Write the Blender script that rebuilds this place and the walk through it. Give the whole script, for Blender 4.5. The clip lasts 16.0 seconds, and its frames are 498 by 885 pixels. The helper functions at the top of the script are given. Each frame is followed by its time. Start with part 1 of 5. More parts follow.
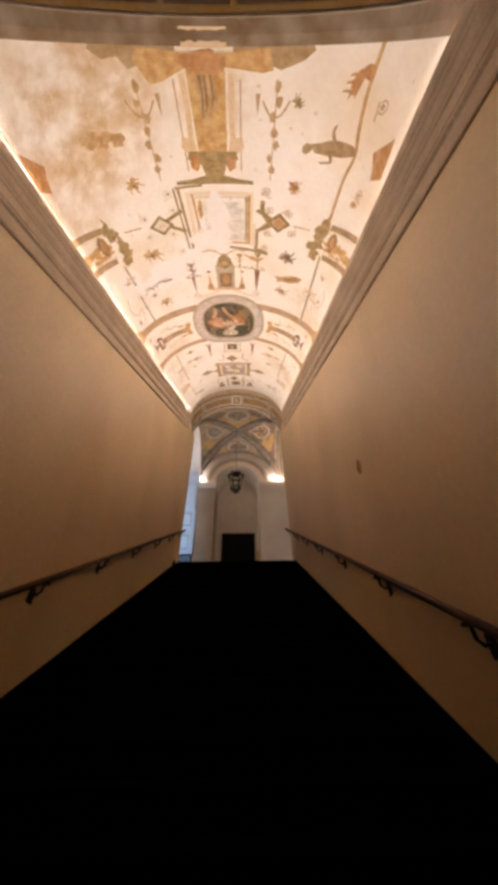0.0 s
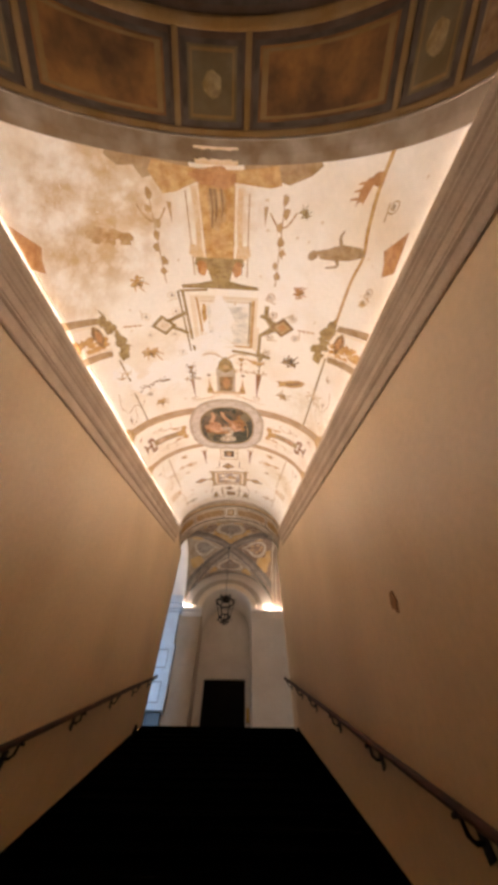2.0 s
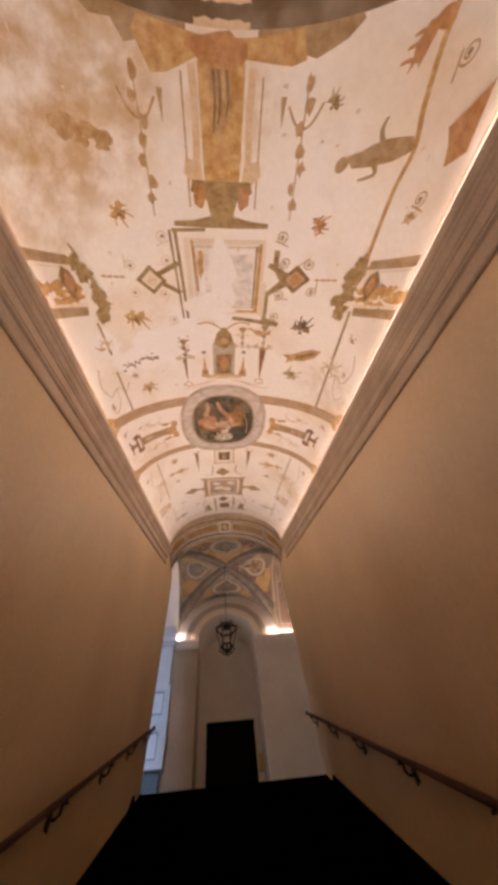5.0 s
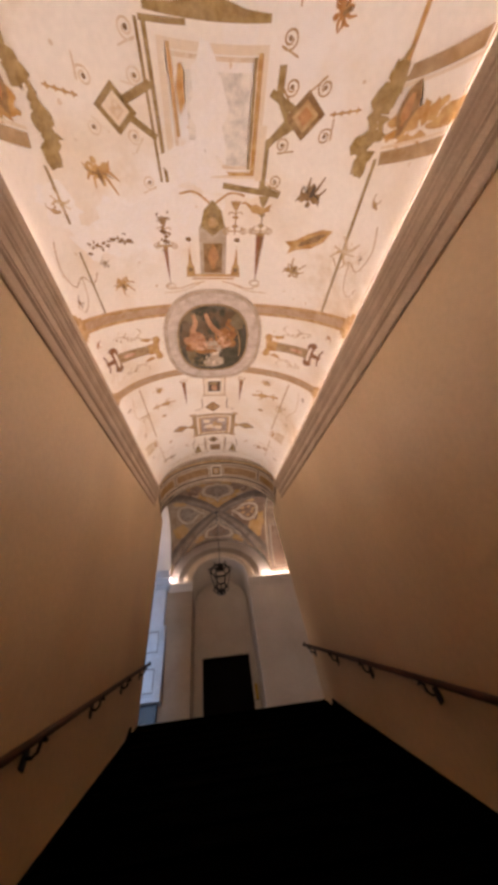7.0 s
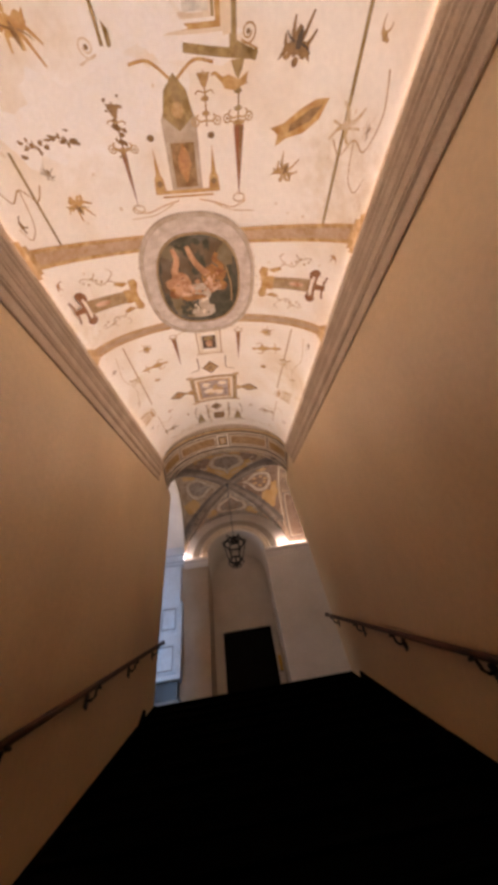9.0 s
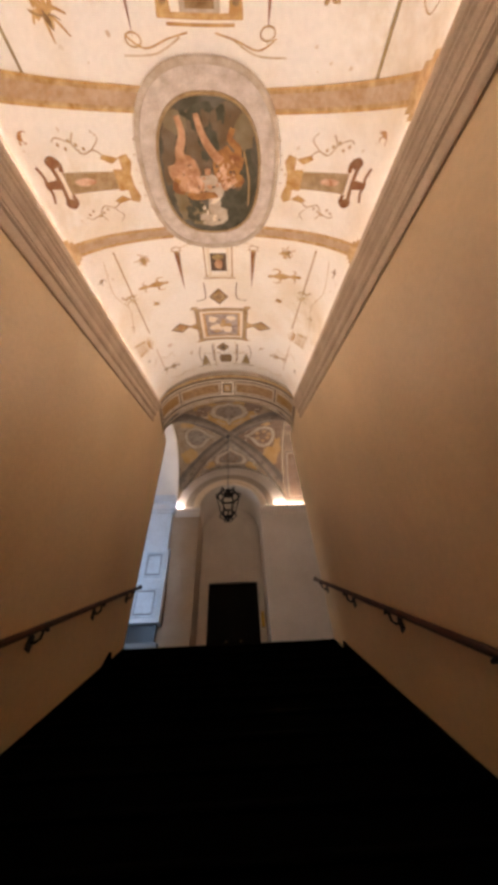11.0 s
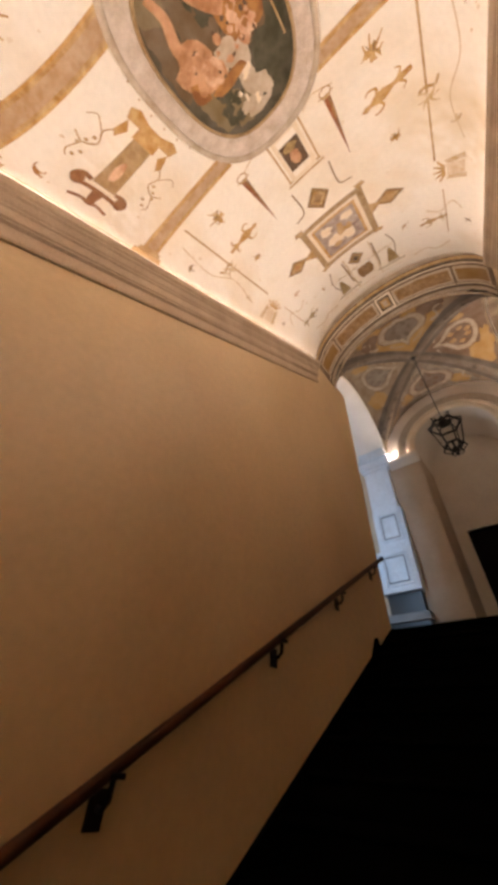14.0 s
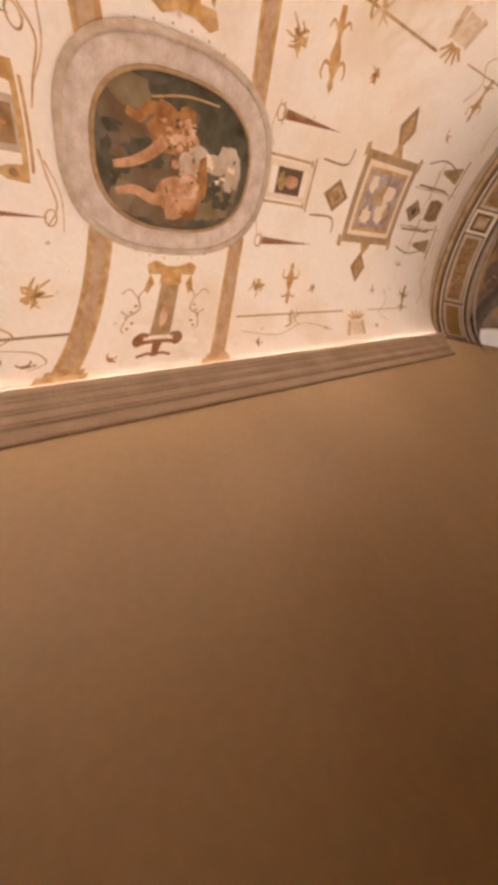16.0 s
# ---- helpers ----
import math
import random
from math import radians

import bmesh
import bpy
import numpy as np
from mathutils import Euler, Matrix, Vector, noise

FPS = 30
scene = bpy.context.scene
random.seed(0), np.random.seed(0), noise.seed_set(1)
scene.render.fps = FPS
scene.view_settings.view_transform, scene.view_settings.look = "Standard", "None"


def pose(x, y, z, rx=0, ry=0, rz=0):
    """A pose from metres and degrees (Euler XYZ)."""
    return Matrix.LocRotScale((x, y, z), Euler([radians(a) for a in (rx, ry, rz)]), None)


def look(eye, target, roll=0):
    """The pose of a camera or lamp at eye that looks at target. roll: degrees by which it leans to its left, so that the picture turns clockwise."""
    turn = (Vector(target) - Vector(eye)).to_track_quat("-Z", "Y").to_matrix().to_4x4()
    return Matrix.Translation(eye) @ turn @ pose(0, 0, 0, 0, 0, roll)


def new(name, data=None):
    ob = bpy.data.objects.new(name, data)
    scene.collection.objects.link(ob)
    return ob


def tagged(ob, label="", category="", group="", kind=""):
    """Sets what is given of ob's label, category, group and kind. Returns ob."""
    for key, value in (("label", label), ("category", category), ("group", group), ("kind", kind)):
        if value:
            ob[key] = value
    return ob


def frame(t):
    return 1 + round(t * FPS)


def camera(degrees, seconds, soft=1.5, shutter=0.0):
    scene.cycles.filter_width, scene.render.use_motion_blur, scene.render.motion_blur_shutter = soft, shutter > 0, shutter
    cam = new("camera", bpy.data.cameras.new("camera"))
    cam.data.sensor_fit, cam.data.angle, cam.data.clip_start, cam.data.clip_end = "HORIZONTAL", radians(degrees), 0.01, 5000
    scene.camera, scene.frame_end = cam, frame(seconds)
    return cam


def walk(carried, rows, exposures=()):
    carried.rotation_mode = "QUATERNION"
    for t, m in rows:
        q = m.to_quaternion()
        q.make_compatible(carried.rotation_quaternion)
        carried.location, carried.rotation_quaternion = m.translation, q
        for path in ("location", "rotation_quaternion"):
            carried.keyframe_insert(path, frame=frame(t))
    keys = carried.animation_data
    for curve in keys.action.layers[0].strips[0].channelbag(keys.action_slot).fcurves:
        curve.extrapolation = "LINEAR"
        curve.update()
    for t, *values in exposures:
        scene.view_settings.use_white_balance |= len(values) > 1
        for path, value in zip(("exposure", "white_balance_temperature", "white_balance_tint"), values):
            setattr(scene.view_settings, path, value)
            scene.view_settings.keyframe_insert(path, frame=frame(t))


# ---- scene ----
cam = camera(71.8, 16.0, soft=5.2)
PATH = [
    (0, (0.249, 1.133, 1.474), (0.273, 2.592, 2.841), -1.1),
    (0.5, (0.289, 1.281, 1.620), (0.193, 2.694, 3.033), 1.3),
    (1, (0.248, 1.423, 1.750), (0.298, 2.776, 3.223), -1.7),
    (1.5, (0.228, 1.513, 1.853), (0.286, 2.621, 3.516), -1.5),
    (2, (0.237, 1.654, 1.964), (0.281, 2.588, 3.732), -0.4),
    (2.5, (0.175, 1.783, 2.049), (-0.033, 2.569, 3.877), 12.0),
    (3, (0.087, 1.937, 2.176), (0.244, 2.669, 4.030), -12.0),
    (5.5, (-0.139, 2.622, 2.539), (0.042, 3.514, 4.320), -12.2),
    (6, (-0.155, 2.838, 2.611), (0.103, 3.876, 4.301), -15.5),
    (6.5, (-0.168, 2.977, 2.692), (0.058, 4.009, 4.390), -12.6),
    (7, (-0.181, 3.143, 2.762), (0.054, 4.167, 4.464), -13.9),
    (7.5, (-0.130, 3.282, 2.840), (0.184, 4.333, 4.513), -15.1),
    (8, (-0.085, 3.414, 2.915), (0.130, 4.484, 4.591), -11.7),
    (8.5, (-0.028, 3.547, 3.012), (0.070, 4.629, 4.691), -11.1),
    (9, (0.003, 3.678, 3.081), (0.149, 4.811, 4.723), -13.3),
    (11.5, (0.181, 4.313, 3.496), (0.238, 5.631, 4.999), -2.5),
    (12, (0.214, 4.408, 3.603), (0.190, 5.698, 5.130), -4.1),
    (12.5, (0.248, 4.545, 3.687), (0.071, 5.841, 5.199), -3.8),
    (13, (0.277, 4.632, 3.758), (-0.145, 5.936, 5.214), 1.1),
    (13.5, (0.247, 4.716, 3.793), (-0.520, 6.013, 5.108), 2.2),
    (14, (0.187, 4.848, 3.888), (-0.809, 5.926, 5.247), 4.5),
    (14.5, (0.120, 4.878, 3.954), (-1.030, 5.854, 5.268), 5.6),
    (15, (0.102, 4.909, 4.030), (-0.923, 5.683, 5.563), 5.5),
    (15.5, (0.131, 4.991, 4.114), (-1.008, 5.499, 5.678), 4.2),
    (16, (0.157, 5.075, 4.208), (-1.121, 5.293, 5.731), 2.0),
]
walk(cam, [(t, look(eye, target, roll)) for t, eye, target, roll in PATH],
     exposures=[(0, 0.10, 6250, 9), (1.5, 0.08, 6250, 7), (3, -0.08, 6300, 11), (5.5, -0.40, 6500, 19), (9, -0.34, 6500, 18), (11.5, -0.1, 6450, 10), (13, -0.05, 6450, 9), (15, -0.14, 6800, 12), (16, -0.30, 6850, 16)])

# ---- world and light ----
world = bpy.data.worlds.new("world")
scene.world = world
world.use_nodes = True
sky = world.node_tree.nodes.new("ShaderNodeTexSky")
sky.sky_type, sky.sun_disc = "NISHITA", False
sky.sun_elevation, sky.sun_rotation = radians(28), radians(200)
world.node_tree.links.new(sky.outputs["Color"], world.node_tree.nodes["Background"].inputs["Color"])
world.node_tree.nodes["Background"].inputs["Strength"].default_value = 0.1

LED_COLOUR = (1.0, 0.82, 0.715)
LED_POWER = 54.0
LANDING_POWER = 820.0
DAY_WATTS = 40.0
WEST_WATTS = 60.0

# ---- plan ----
WALL = 1.39                      # half width of the stair
RISE, RUN = 0.175, 0.2778
TOP_Y, TOP_Z = 9.226, 5.10        # nosing of the top step, landing floor
SLOPE = 0.701                    # of the vault and the cornice
VA, VB, VC = 1.37, 1.32, 3.42    # vault: half width, rise, springing
Y0, Y1 = 0.87, 8.12              # the sloping vault from foot to head
WALL_END = 9.35
BAY0, BAY1 = 8.80, 11.15         # the groined bay over the landing
BAYC, BAYH, BAYR = 9.975, 1.178, 1.41
SPRING = 8.91
BACK = 12.19
ARC = 1.345


def rise_at(y):
    return VC + SLOPE * max(y, Y0)


def on_vault(th, y, lift=0.0):
    a = radians(th)
    return Vector(((VA - lift) * math.sin(a), y, rise_at(y) + (VB - lift) * math.cos(a)))


# ---- materials ----
def material(name, colour, rough=0.85, metal=0.0, vary=0.25, scale=3.0, fine=40.0, bump=0.15, second=None, stretch=(1, 1, 1), spread=(0.35, 0.7), grainy=0.3, gloss=0.5):
    m = bpy.data.materials.new(name)
    m.use_nodes = True
    nt = m.node_tree
    n, l = nt.nodes, nt.links
    b = n["Principled BSDF"]
    geo = n.new("ShaderNodeNewGeometry")
    mp = n.new("ShaderNodeVectorMath")
    mp.operation = "MULTIPLY"
    mp.inputs[1].default_value = stretch
    l.new(geo.outputs["Position"], mp.inputs[0])
    big = n.new("ShaderNodeTexNoise")
    big.inputs["Scale"].default_value, big.inputs["Detail"].default_value = scale, 6
    small = n.new("ShaderNodeTexNoise")
    small.inputs["Scale"].default_value, small.inputs["Detail"].default_value = fine, 4
    l.new(mp.outputs[0], big.inputs["Vector"])
    l.new(geo.outputs["Position"], small.inputs["Vector"])
    ramp = n.new("ShaderNodeMapRange")
    ramp.inputs["From Min"].default_value, ramp.inputs["From Max"].default_value = spread
    l.new(big.outputs["Fac"], ramp.inputs["Value"])
    mix = n.new("ShaderNodeMix")
    mix.data_type = "RGBA"
    mix.inputs["A"].default_value = (*colour, 1)
    mix.inputs["B"].default_value = (*(second or [c * (1 - vary) for c in colour]), 1)
    l.new(ramp.outputs[0], mix.inputs["Factor"])
    grain = n.new("ShaderNodeMix")
    grain.data_type, grain.blend_type = "RGBA", "MULTIPLY"
    grain.inputs["Factor"].default_value = grainy
    l.new(mix.outputs["Result"], grain.inputs["A"])
    gr = n.new("ShaderNodeMapRange")
    gr.inputs["From Min"].default_value, gr.inputs["From Max"].default_value = 0.3, 0.7
    gr.inputs["To Min"].default_value, gr.inputs["To Max"].default_value = 0.6, 1.15
    l.new(small.outputs["Fac"], gr.inputs["Value"])
    l.new(gr.outputs[0], grain.inputs["B"])
    l.new(grain.outputs["Result"], b.inputs["Base Color"])
    b.inputs["Roughness"].default_value, b.inputs["Metallic"].default_value = rough, metal
    b.inputs["Specular IOR Level"].default_value = gloss
    if bump:
        bp = n.new("ShaderNodeBump")
        bp.inputs["Strength"].default_value, bp.inputs["Distance"].default_value = bump, 0.01
        l.new(small.outputs["Fac"], bp.inputs["Height"])
        l.new(bp.outputs[0], b.inputs["Normal"])
    return m


def glow(name, colour, power):
    m = bpy.data.materials.new(name)
    m.use_nodes = True
    nt = m.node_tree
    nt.nodes.remove(nt.nodes["Principled BSDF"])
    e = nt.nodes.new("ShaderNodeEmission")
    e.inputs["Color"].default_value = (*colour, 1)
    e.inputs["Strength"].default_value = power
    nt.links.new(e.outputs[0], nt.nodes["Material Output"].inputs["Surface"])
    return m


PLASTER = (0.86, 0.80, 0.715)
M_VAULT = material("fresco_plaster", PLASTER, 0.9, scale=1.3, fine=24, bump=0.15, second=(0.74, 0.61, 0.45), spread=(0.48, 0.82), grainy=0.12)
M_WALL = material("ochre_plaster", (0.60, 0.425, 0.23), 0.5, scale=0.9, fine=20, bump=0.08, second=(0.495, 0.335, 0.17), grainy=0.15, stretch=(1, 1.0, 0.6), spread=(0.4, 0.75), gloss=0.7)

M_CORNICE = material("cornice_stucco", (0.48, 0.355, 0.24), 0.8, scale=5, fine=50, bump=0.35, second=(0.39, 0.28, 0.185), stretch=(1, 0.6, 1))
M_WHITE = material("white_plaster", (0.74, 0.675, 0.60), 0.85, scale=1.5, fine=30, bump=0.12, second=(0.64, 0.57, 0.49), grainy=0.15)
# Copy of the white plaster, browned where daylight misses the pier
M_PIER = material("shaded_plaster", (0.47, 0.36, 0.255), 0.85, scale=1.5, fine=30, bump=0.12, second=(0.38, 0.28, 0.185), grainy=0.15)
M_MARBLE = material("white_marble", (0.62, 0.66, 0.70), 0.45, scale=3, fine=20, bump=0.05, second=(0.55, 0.56, 0.58))
M_STONE = material("grey_stone", (0.22, 0.21, 0.20), 0.7, scale=5, fine=60)
M_NECK = material("dark_stone", (0.022, 0.02, 0.018), 0.35, scale=5, fine=60)
# Albedo near zero and no gloss, so steps and floors stay plain black
M_BLACK = material("matte_black", (0.0022, 0.002, 0.0018), 1.0, scale=8, fine=200, bump=0.3, gloss=0.0)
M_DARKWOOD = material("dark_wood", (0.005, 0.004, 0.003), 0.8, gloss=0.1, scale=6, fine=60, stretch=(1, 1, 0.1))
M_RAIL = material("rail_wood", (0.075, 0.024, 0.009), 0.5, gloss=0.15, scale=6, fine=50, second=(0.03, 0.012, 0.005))
M_IRON = material("black_iron", (0.018, 0.015, 0.013), 0.55, metal=0.7, scale=12, fine=80)
M_BRASS = material("worn_brass", (0.22, 0.17, 0.09), 0.5, metal=1.0, scale=10, fine=70)
M_YELLOW = material("yellow_paint", (0.75, 0.45, 0.03), 0.6, scale=8, fine=60)
M_LED = glow("led_tape", LED_COLOUR, LED_POWER)
M_LED2 = glow("led_tape_landing", LED_COLOUR, LANDING_POWER)
M_GLASS = bpy.data.materials.new("lantern_glass")
M_GLASS.use_nodes = True
_g = M_GLASS.node_tree.nodes["Principled BSDF"]
_g.inputs["Base Color"].default_value = (0.8, 0.78, 0.72, 1)
_g.inputs["Alpha"].default_value, _g.inputs["Roughness"].default_value = 0.05, 0.2


def paint(name, colour, wear=0.35, scale=7.0, rubbed=0.30, size=26.0, faded=(0.84, 0.775, 0.68)):
    """Fresco colour, thin and rubbed so that the plaster shows through."""
    worn = [c * (1 - wear) + p * wear for c, p in zip(colour, PLASTER)]
    m = material(name, colour, 0.9, scale=scale, fine=35, bump=0.08, second=worn, spread=(0.35, 0.65), grainy=0.15)
    if rubbed:
        n, l = m.node_tree.nodes, m.node_tree.links
        geo = n.new("ShaderNodeNewGeometry")
        tex = n.new("ShaderNodeTexNoise")
        tex.inputs["Scale"].default_value, tex.inputs["Detail"].default_value, tex.inputs["Roughness"].default_value = size, 6, 0.65
        l.new(geo.outputs["Position"], tex.inputs["Vector"])
        r = n.new("ShaderNodeMapRange")
        r.inputs["From Min"].default_value, r.inputs["From Max"].default_value = (0.34, 0.62) if rubbed < 0.9 else (0.42, 0.72)
        r.inputs["To Min"].default_value, r.inputs["To Max"].default_value = 1 - rubbed, 1.0
        l.new(tex.outputs["Fac"], r.inputs["Value"])
        mix = n.new("ShaderNodeMix")
        mix.data_type = "RGBA"
        base = n["Principled BSDF"].inputs["Base Color"]
        l.new(r.outputs[0], mix.inputs[0])
        mix.inputs[6].default_value = (*faded, 1)
        l.new(base.links[0].from_socket, mix.inputs[7])
        l.new(mix.outputs[2], base)
    return m


P = {
    "ochre": paint("paint_ochre", (0.42, 0.20, 0.03), 0.1, 7, 0.55, 13.0, faded=(0.80, 0.60, 0.30)),
    "tan": paint("paint_tan", (0.36, 0.19, 0.045), 0.1, 7, 0.5, 13.0, faded=(0.78, 0.60, 0.36)),
    "brown": paint("paint_brown", (0.19, 0.095, 0.025), 0.06, 7, 0.4, 15.0, faded=(0.60, 0.40, 0.19)),
    "dark": paint("paint_dark", (0.075, 0.048, 0.025), 0.06, 7, 0),
    "red": paint("paint_red", (0.25, 0.065, 0.012), 0.08, 7, 0.25, 15.0, faded=(0.55, 0.30, 0.14)),
    "rust": paint("paint_rust", (0.36, 0.14, 0.02), 0.1, 7, 0.5, 14.0, faded=(0.76, 0.48, 0.24)),
    "grey": paint("paint_grey", (0.40, 0.30, 0.20), 0.25, 7, 0.15),
    "drab": paint("paint_drab", (0.29, 0.17, 0.06), 0.1, 7, 0.4, 12.0, faded=(0.66, 0.49, 0.29)),
    "olive": paint("paint_olive", (0.225, 0.132, 0.03), 0.08, 7, 0.45, 13.0, faded=(0.66, 0.49, 0.23)),
    "foot": paint("paint_foot", (0.20, 0.07, 0.014), 0.08, 7, 0.3, 15.0, faded=(0.50, 0.27, 0.12)),
    "green": paint("paint_green", (0.058, 0.048, 0.024), 0.08, 5, 0),
    "flesh": material("paint_flesh", (0.58, 0.33, 0.19), 0.9, scale=9, fine=40, bump=0.1, second=(0.36, 0.165, 0.07), spread=(0.40, 0.64)),
    "pink": material("paint_pink", (0.68, 0.45, 0.31), 0.9, scale=9, fine=40, bump=0.1, second=(0.44, 0.20, 0.09), spread=(0.40, 0.64)),
    "orange": material("paint_orange", (0.42, 0.20, 0.06), 0.9, scale=9, fine=40, bump=0.1, second=(0.22, 0.085, 0.022), spread=(0.40, 0.64)),
    "cream": paint("paint_cream", (0.74, 0.62, 0.46), 0.3, 7, 0),
    "patch": paint("paint_patch", (0.86, 0.82, 0.78), 0.1, 3, 0.6, 9.0),
    "veil": paint("paint_veil", (0.40, 0.37, 0.33), 0.3, 5, 0.95, 9.0),
    "stain": paint("paint_stain", (0.60, 0.43, 0.24), 0.5, 5, 0.6),
    "ash": paint("paint_ash", (0.38, 0.31, 0.235), 0.1, 8, 0.15),
    "moss": paint("paint_moss", (0.165, 0.115, 0.048), 0.08, 6, 0),
    "slate": paint("paint_slate", (0.06, 0.041, 0.026), 0.04, 5, 0),
    "gold": paint("paint_gold", (0.25, 0.135, 0.028), 0.06, 5, 0),
    "rib": paint("paint_rib", (0.11, 0.078, 0.05), 0.05, 5, 0),
    "edge": paint("paint_edge", (0.15, 0.092, 0.04), 0.15, 4, 0),
    "bay_tan": paint("paint_bay_tan", (0.17, 0.112, 0.06), 0.08, 5, 0),
    "bay_grey": paint("paint_bay_grey", (0.13, 0.097, 0.065), 0.08, 5, 0),
    "edge_pale": paint("paint_edge_pale", (0.23, 0.172, 0.115), 0.1, 6, 0),
    "pale_gold": paint("paint_pale_gold", (0.62, 0.40, 0.16), 0.3, 7, 0.35),
    "faint": paint("paint_faint", (0.50, 0.32, 0.11), 0.3, 8, 0.4),
    "band": paint("paint_band", (0.40, 0.235, 0.105), 0.15, 6, 0.15),
    "coffer": material("paint_coffer", (0.31, 0.14, 0.03), 0.9, scale=3.5, fine=25, bump=0.15, second=(0.10, 0.045, 0.013), spread=(0.35, 0.65)),
    "shade": paint("paint_shade", (0.12, 0.072, 0.028), 0.08, 6, 0),
    "bush": paint("paint_bush", (0.048, 0.042, 0.017), 0.05, 9, 0),
    "mauve": paint("paint_mauve", (0.23, 0.142, 0.11), 0.25, 8, 0.25, 14.0),
    "coffer_olive": paint("paint_coffer_olive", (0.15, 0.098, 0.028), 0.05, 5, 0),
    "umber": paint("paint_umber", (0.10, 0.052, 0.022), 0.05, 5, 0),
}


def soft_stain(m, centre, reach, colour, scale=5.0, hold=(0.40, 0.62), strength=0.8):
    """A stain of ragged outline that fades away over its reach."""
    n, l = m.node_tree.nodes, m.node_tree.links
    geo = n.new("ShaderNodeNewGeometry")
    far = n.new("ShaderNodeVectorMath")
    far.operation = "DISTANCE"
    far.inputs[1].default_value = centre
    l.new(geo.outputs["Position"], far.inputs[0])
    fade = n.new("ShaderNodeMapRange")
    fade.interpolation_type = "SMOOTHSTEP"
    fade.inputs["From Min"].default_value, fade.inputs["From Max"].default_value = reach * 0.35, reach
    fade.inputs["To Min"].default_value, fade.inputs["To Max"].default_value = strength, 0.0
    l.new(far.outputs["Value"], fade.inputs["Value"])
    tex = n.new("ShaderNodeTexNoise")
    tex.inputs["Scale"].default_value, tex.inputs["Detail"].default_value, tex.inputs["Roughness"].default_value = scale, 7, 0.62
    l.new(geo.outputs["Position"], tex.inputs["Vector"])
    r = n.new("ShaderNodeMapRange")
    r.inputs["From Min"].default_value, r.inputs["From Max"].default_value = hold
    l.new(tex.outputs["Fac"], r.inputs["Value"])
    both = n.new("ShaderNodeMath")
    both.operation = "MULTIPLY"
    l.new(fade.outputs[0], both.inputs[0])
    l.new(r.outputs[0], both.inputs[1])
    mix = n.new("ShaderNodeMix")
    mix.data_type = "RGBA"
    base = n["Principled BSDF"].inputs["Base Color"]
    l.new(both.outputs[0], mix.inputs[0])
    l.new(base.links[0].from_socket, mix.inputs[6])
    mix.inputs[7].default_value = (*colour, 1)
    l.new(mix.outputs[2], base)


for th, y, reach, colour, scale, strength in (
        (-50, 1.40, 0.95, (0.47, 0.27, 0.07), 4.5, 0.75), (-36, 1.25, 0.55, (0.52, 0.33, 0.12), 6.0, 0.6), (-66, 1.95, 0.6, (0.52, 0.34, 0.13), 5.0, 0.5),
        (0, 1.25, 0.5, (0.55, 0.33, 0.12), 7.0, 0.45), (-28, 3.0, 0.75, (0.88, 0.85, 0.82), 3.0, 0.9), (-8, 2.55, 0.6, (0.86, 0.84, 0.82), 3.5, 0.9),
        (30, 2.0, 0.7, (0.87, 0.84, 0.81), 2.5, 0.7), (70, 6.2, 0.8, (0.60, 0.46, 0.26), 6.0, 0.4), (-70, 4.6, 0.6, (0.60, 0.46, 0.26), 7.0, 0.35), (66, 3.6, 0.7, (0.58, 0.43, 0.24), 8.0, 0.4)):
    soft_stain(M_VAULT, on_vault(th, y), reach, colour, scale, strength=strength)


# ---- mesh tools ----
def finish(bm, name, mat, parent=None, smooth=False):
    me = bpy.data.meshes.new(name)
    bmesh.ops.recalc_face_normals(bm, faces=bm.faces)
    bm.to_mesh(me)
    bm.free()
    me.materials.append(mat)
    if smooth:
        me.polygons.foreach_set("use_smooth", [True] * len(me.polygons))
    ob = new(name, me)
    if parent:
        ob.parent = parent
    return ob


def part(name, bm, mat, parent, label="", smooth=False):
    ob = finish(bm, name, mat, parent, smooth)
    if label:
        tagged(ob, label)
    return ob


def add_box(bm, lo, hi, bevel=0.0):
    lo, hi = Vector(lo), Vector(hi)
    out = bmesh.ops.create_cube(bm, size=1.0, matrix=Matrix.Translation((lo + hi) / 2) @ Matrix.Diagonal((*(hi - lo), 1)))
    if bevel:
        edges = list({e for v in out["verts"] for e in v.link_edges})
        bmesh.ops.bevel(bm, geom=edges, offset=bevel, segments=2, affect="EDGES", profile=0.6)
    return bm


def box(lo, hi, bevel=0.0):
    return add_box(bmesh.new(), lo, hi, bevel)


def prism(points, axis, a, b):
    """A plate: an outline in the plane across axis, pulled from a to b."""
    bm = bmesh.new()
    spot = {"x": lambda p, s: (s, p[0], p[1]), "y": lambda p, s: (p[0], s, p[1]), "z": lambda p, s: (p[0], p[1], s)}[axis]
    lo = [bm.verts.new(spot(p, a)) for p in points]
    hi = [bm.verts.new(spot(p, b)) for p in points]
    n = len(points)
    for i in range(n):
        bm.faces.new((lo[i], lo[(i + 1) % n], hi[(i + 1) % n], hi[i]))
    bm.faces.new(lo)
    bm.faces.new(hi[::-1])
    return bm


def sweep(profile, stations, closed=True):
    """A profile carried through stations; each station maps a profile point to a place."""
    bm = bmesh.new()
    rows = [[bm.verts.new(st(p)) for p in profile] for st in stations]
    n = len(profile)
    for a, b in zip(rows, rows[1:]):
        for i in range(n if closed else n - 1):
            bm.faces.new((a[i], a[(i + 1) % n], b[(i + 1) % n], b[i]))
    if closed:
        bm.faces.new(rows[0])
        bm.faces.new(rows[-1][::-1])
    return bm


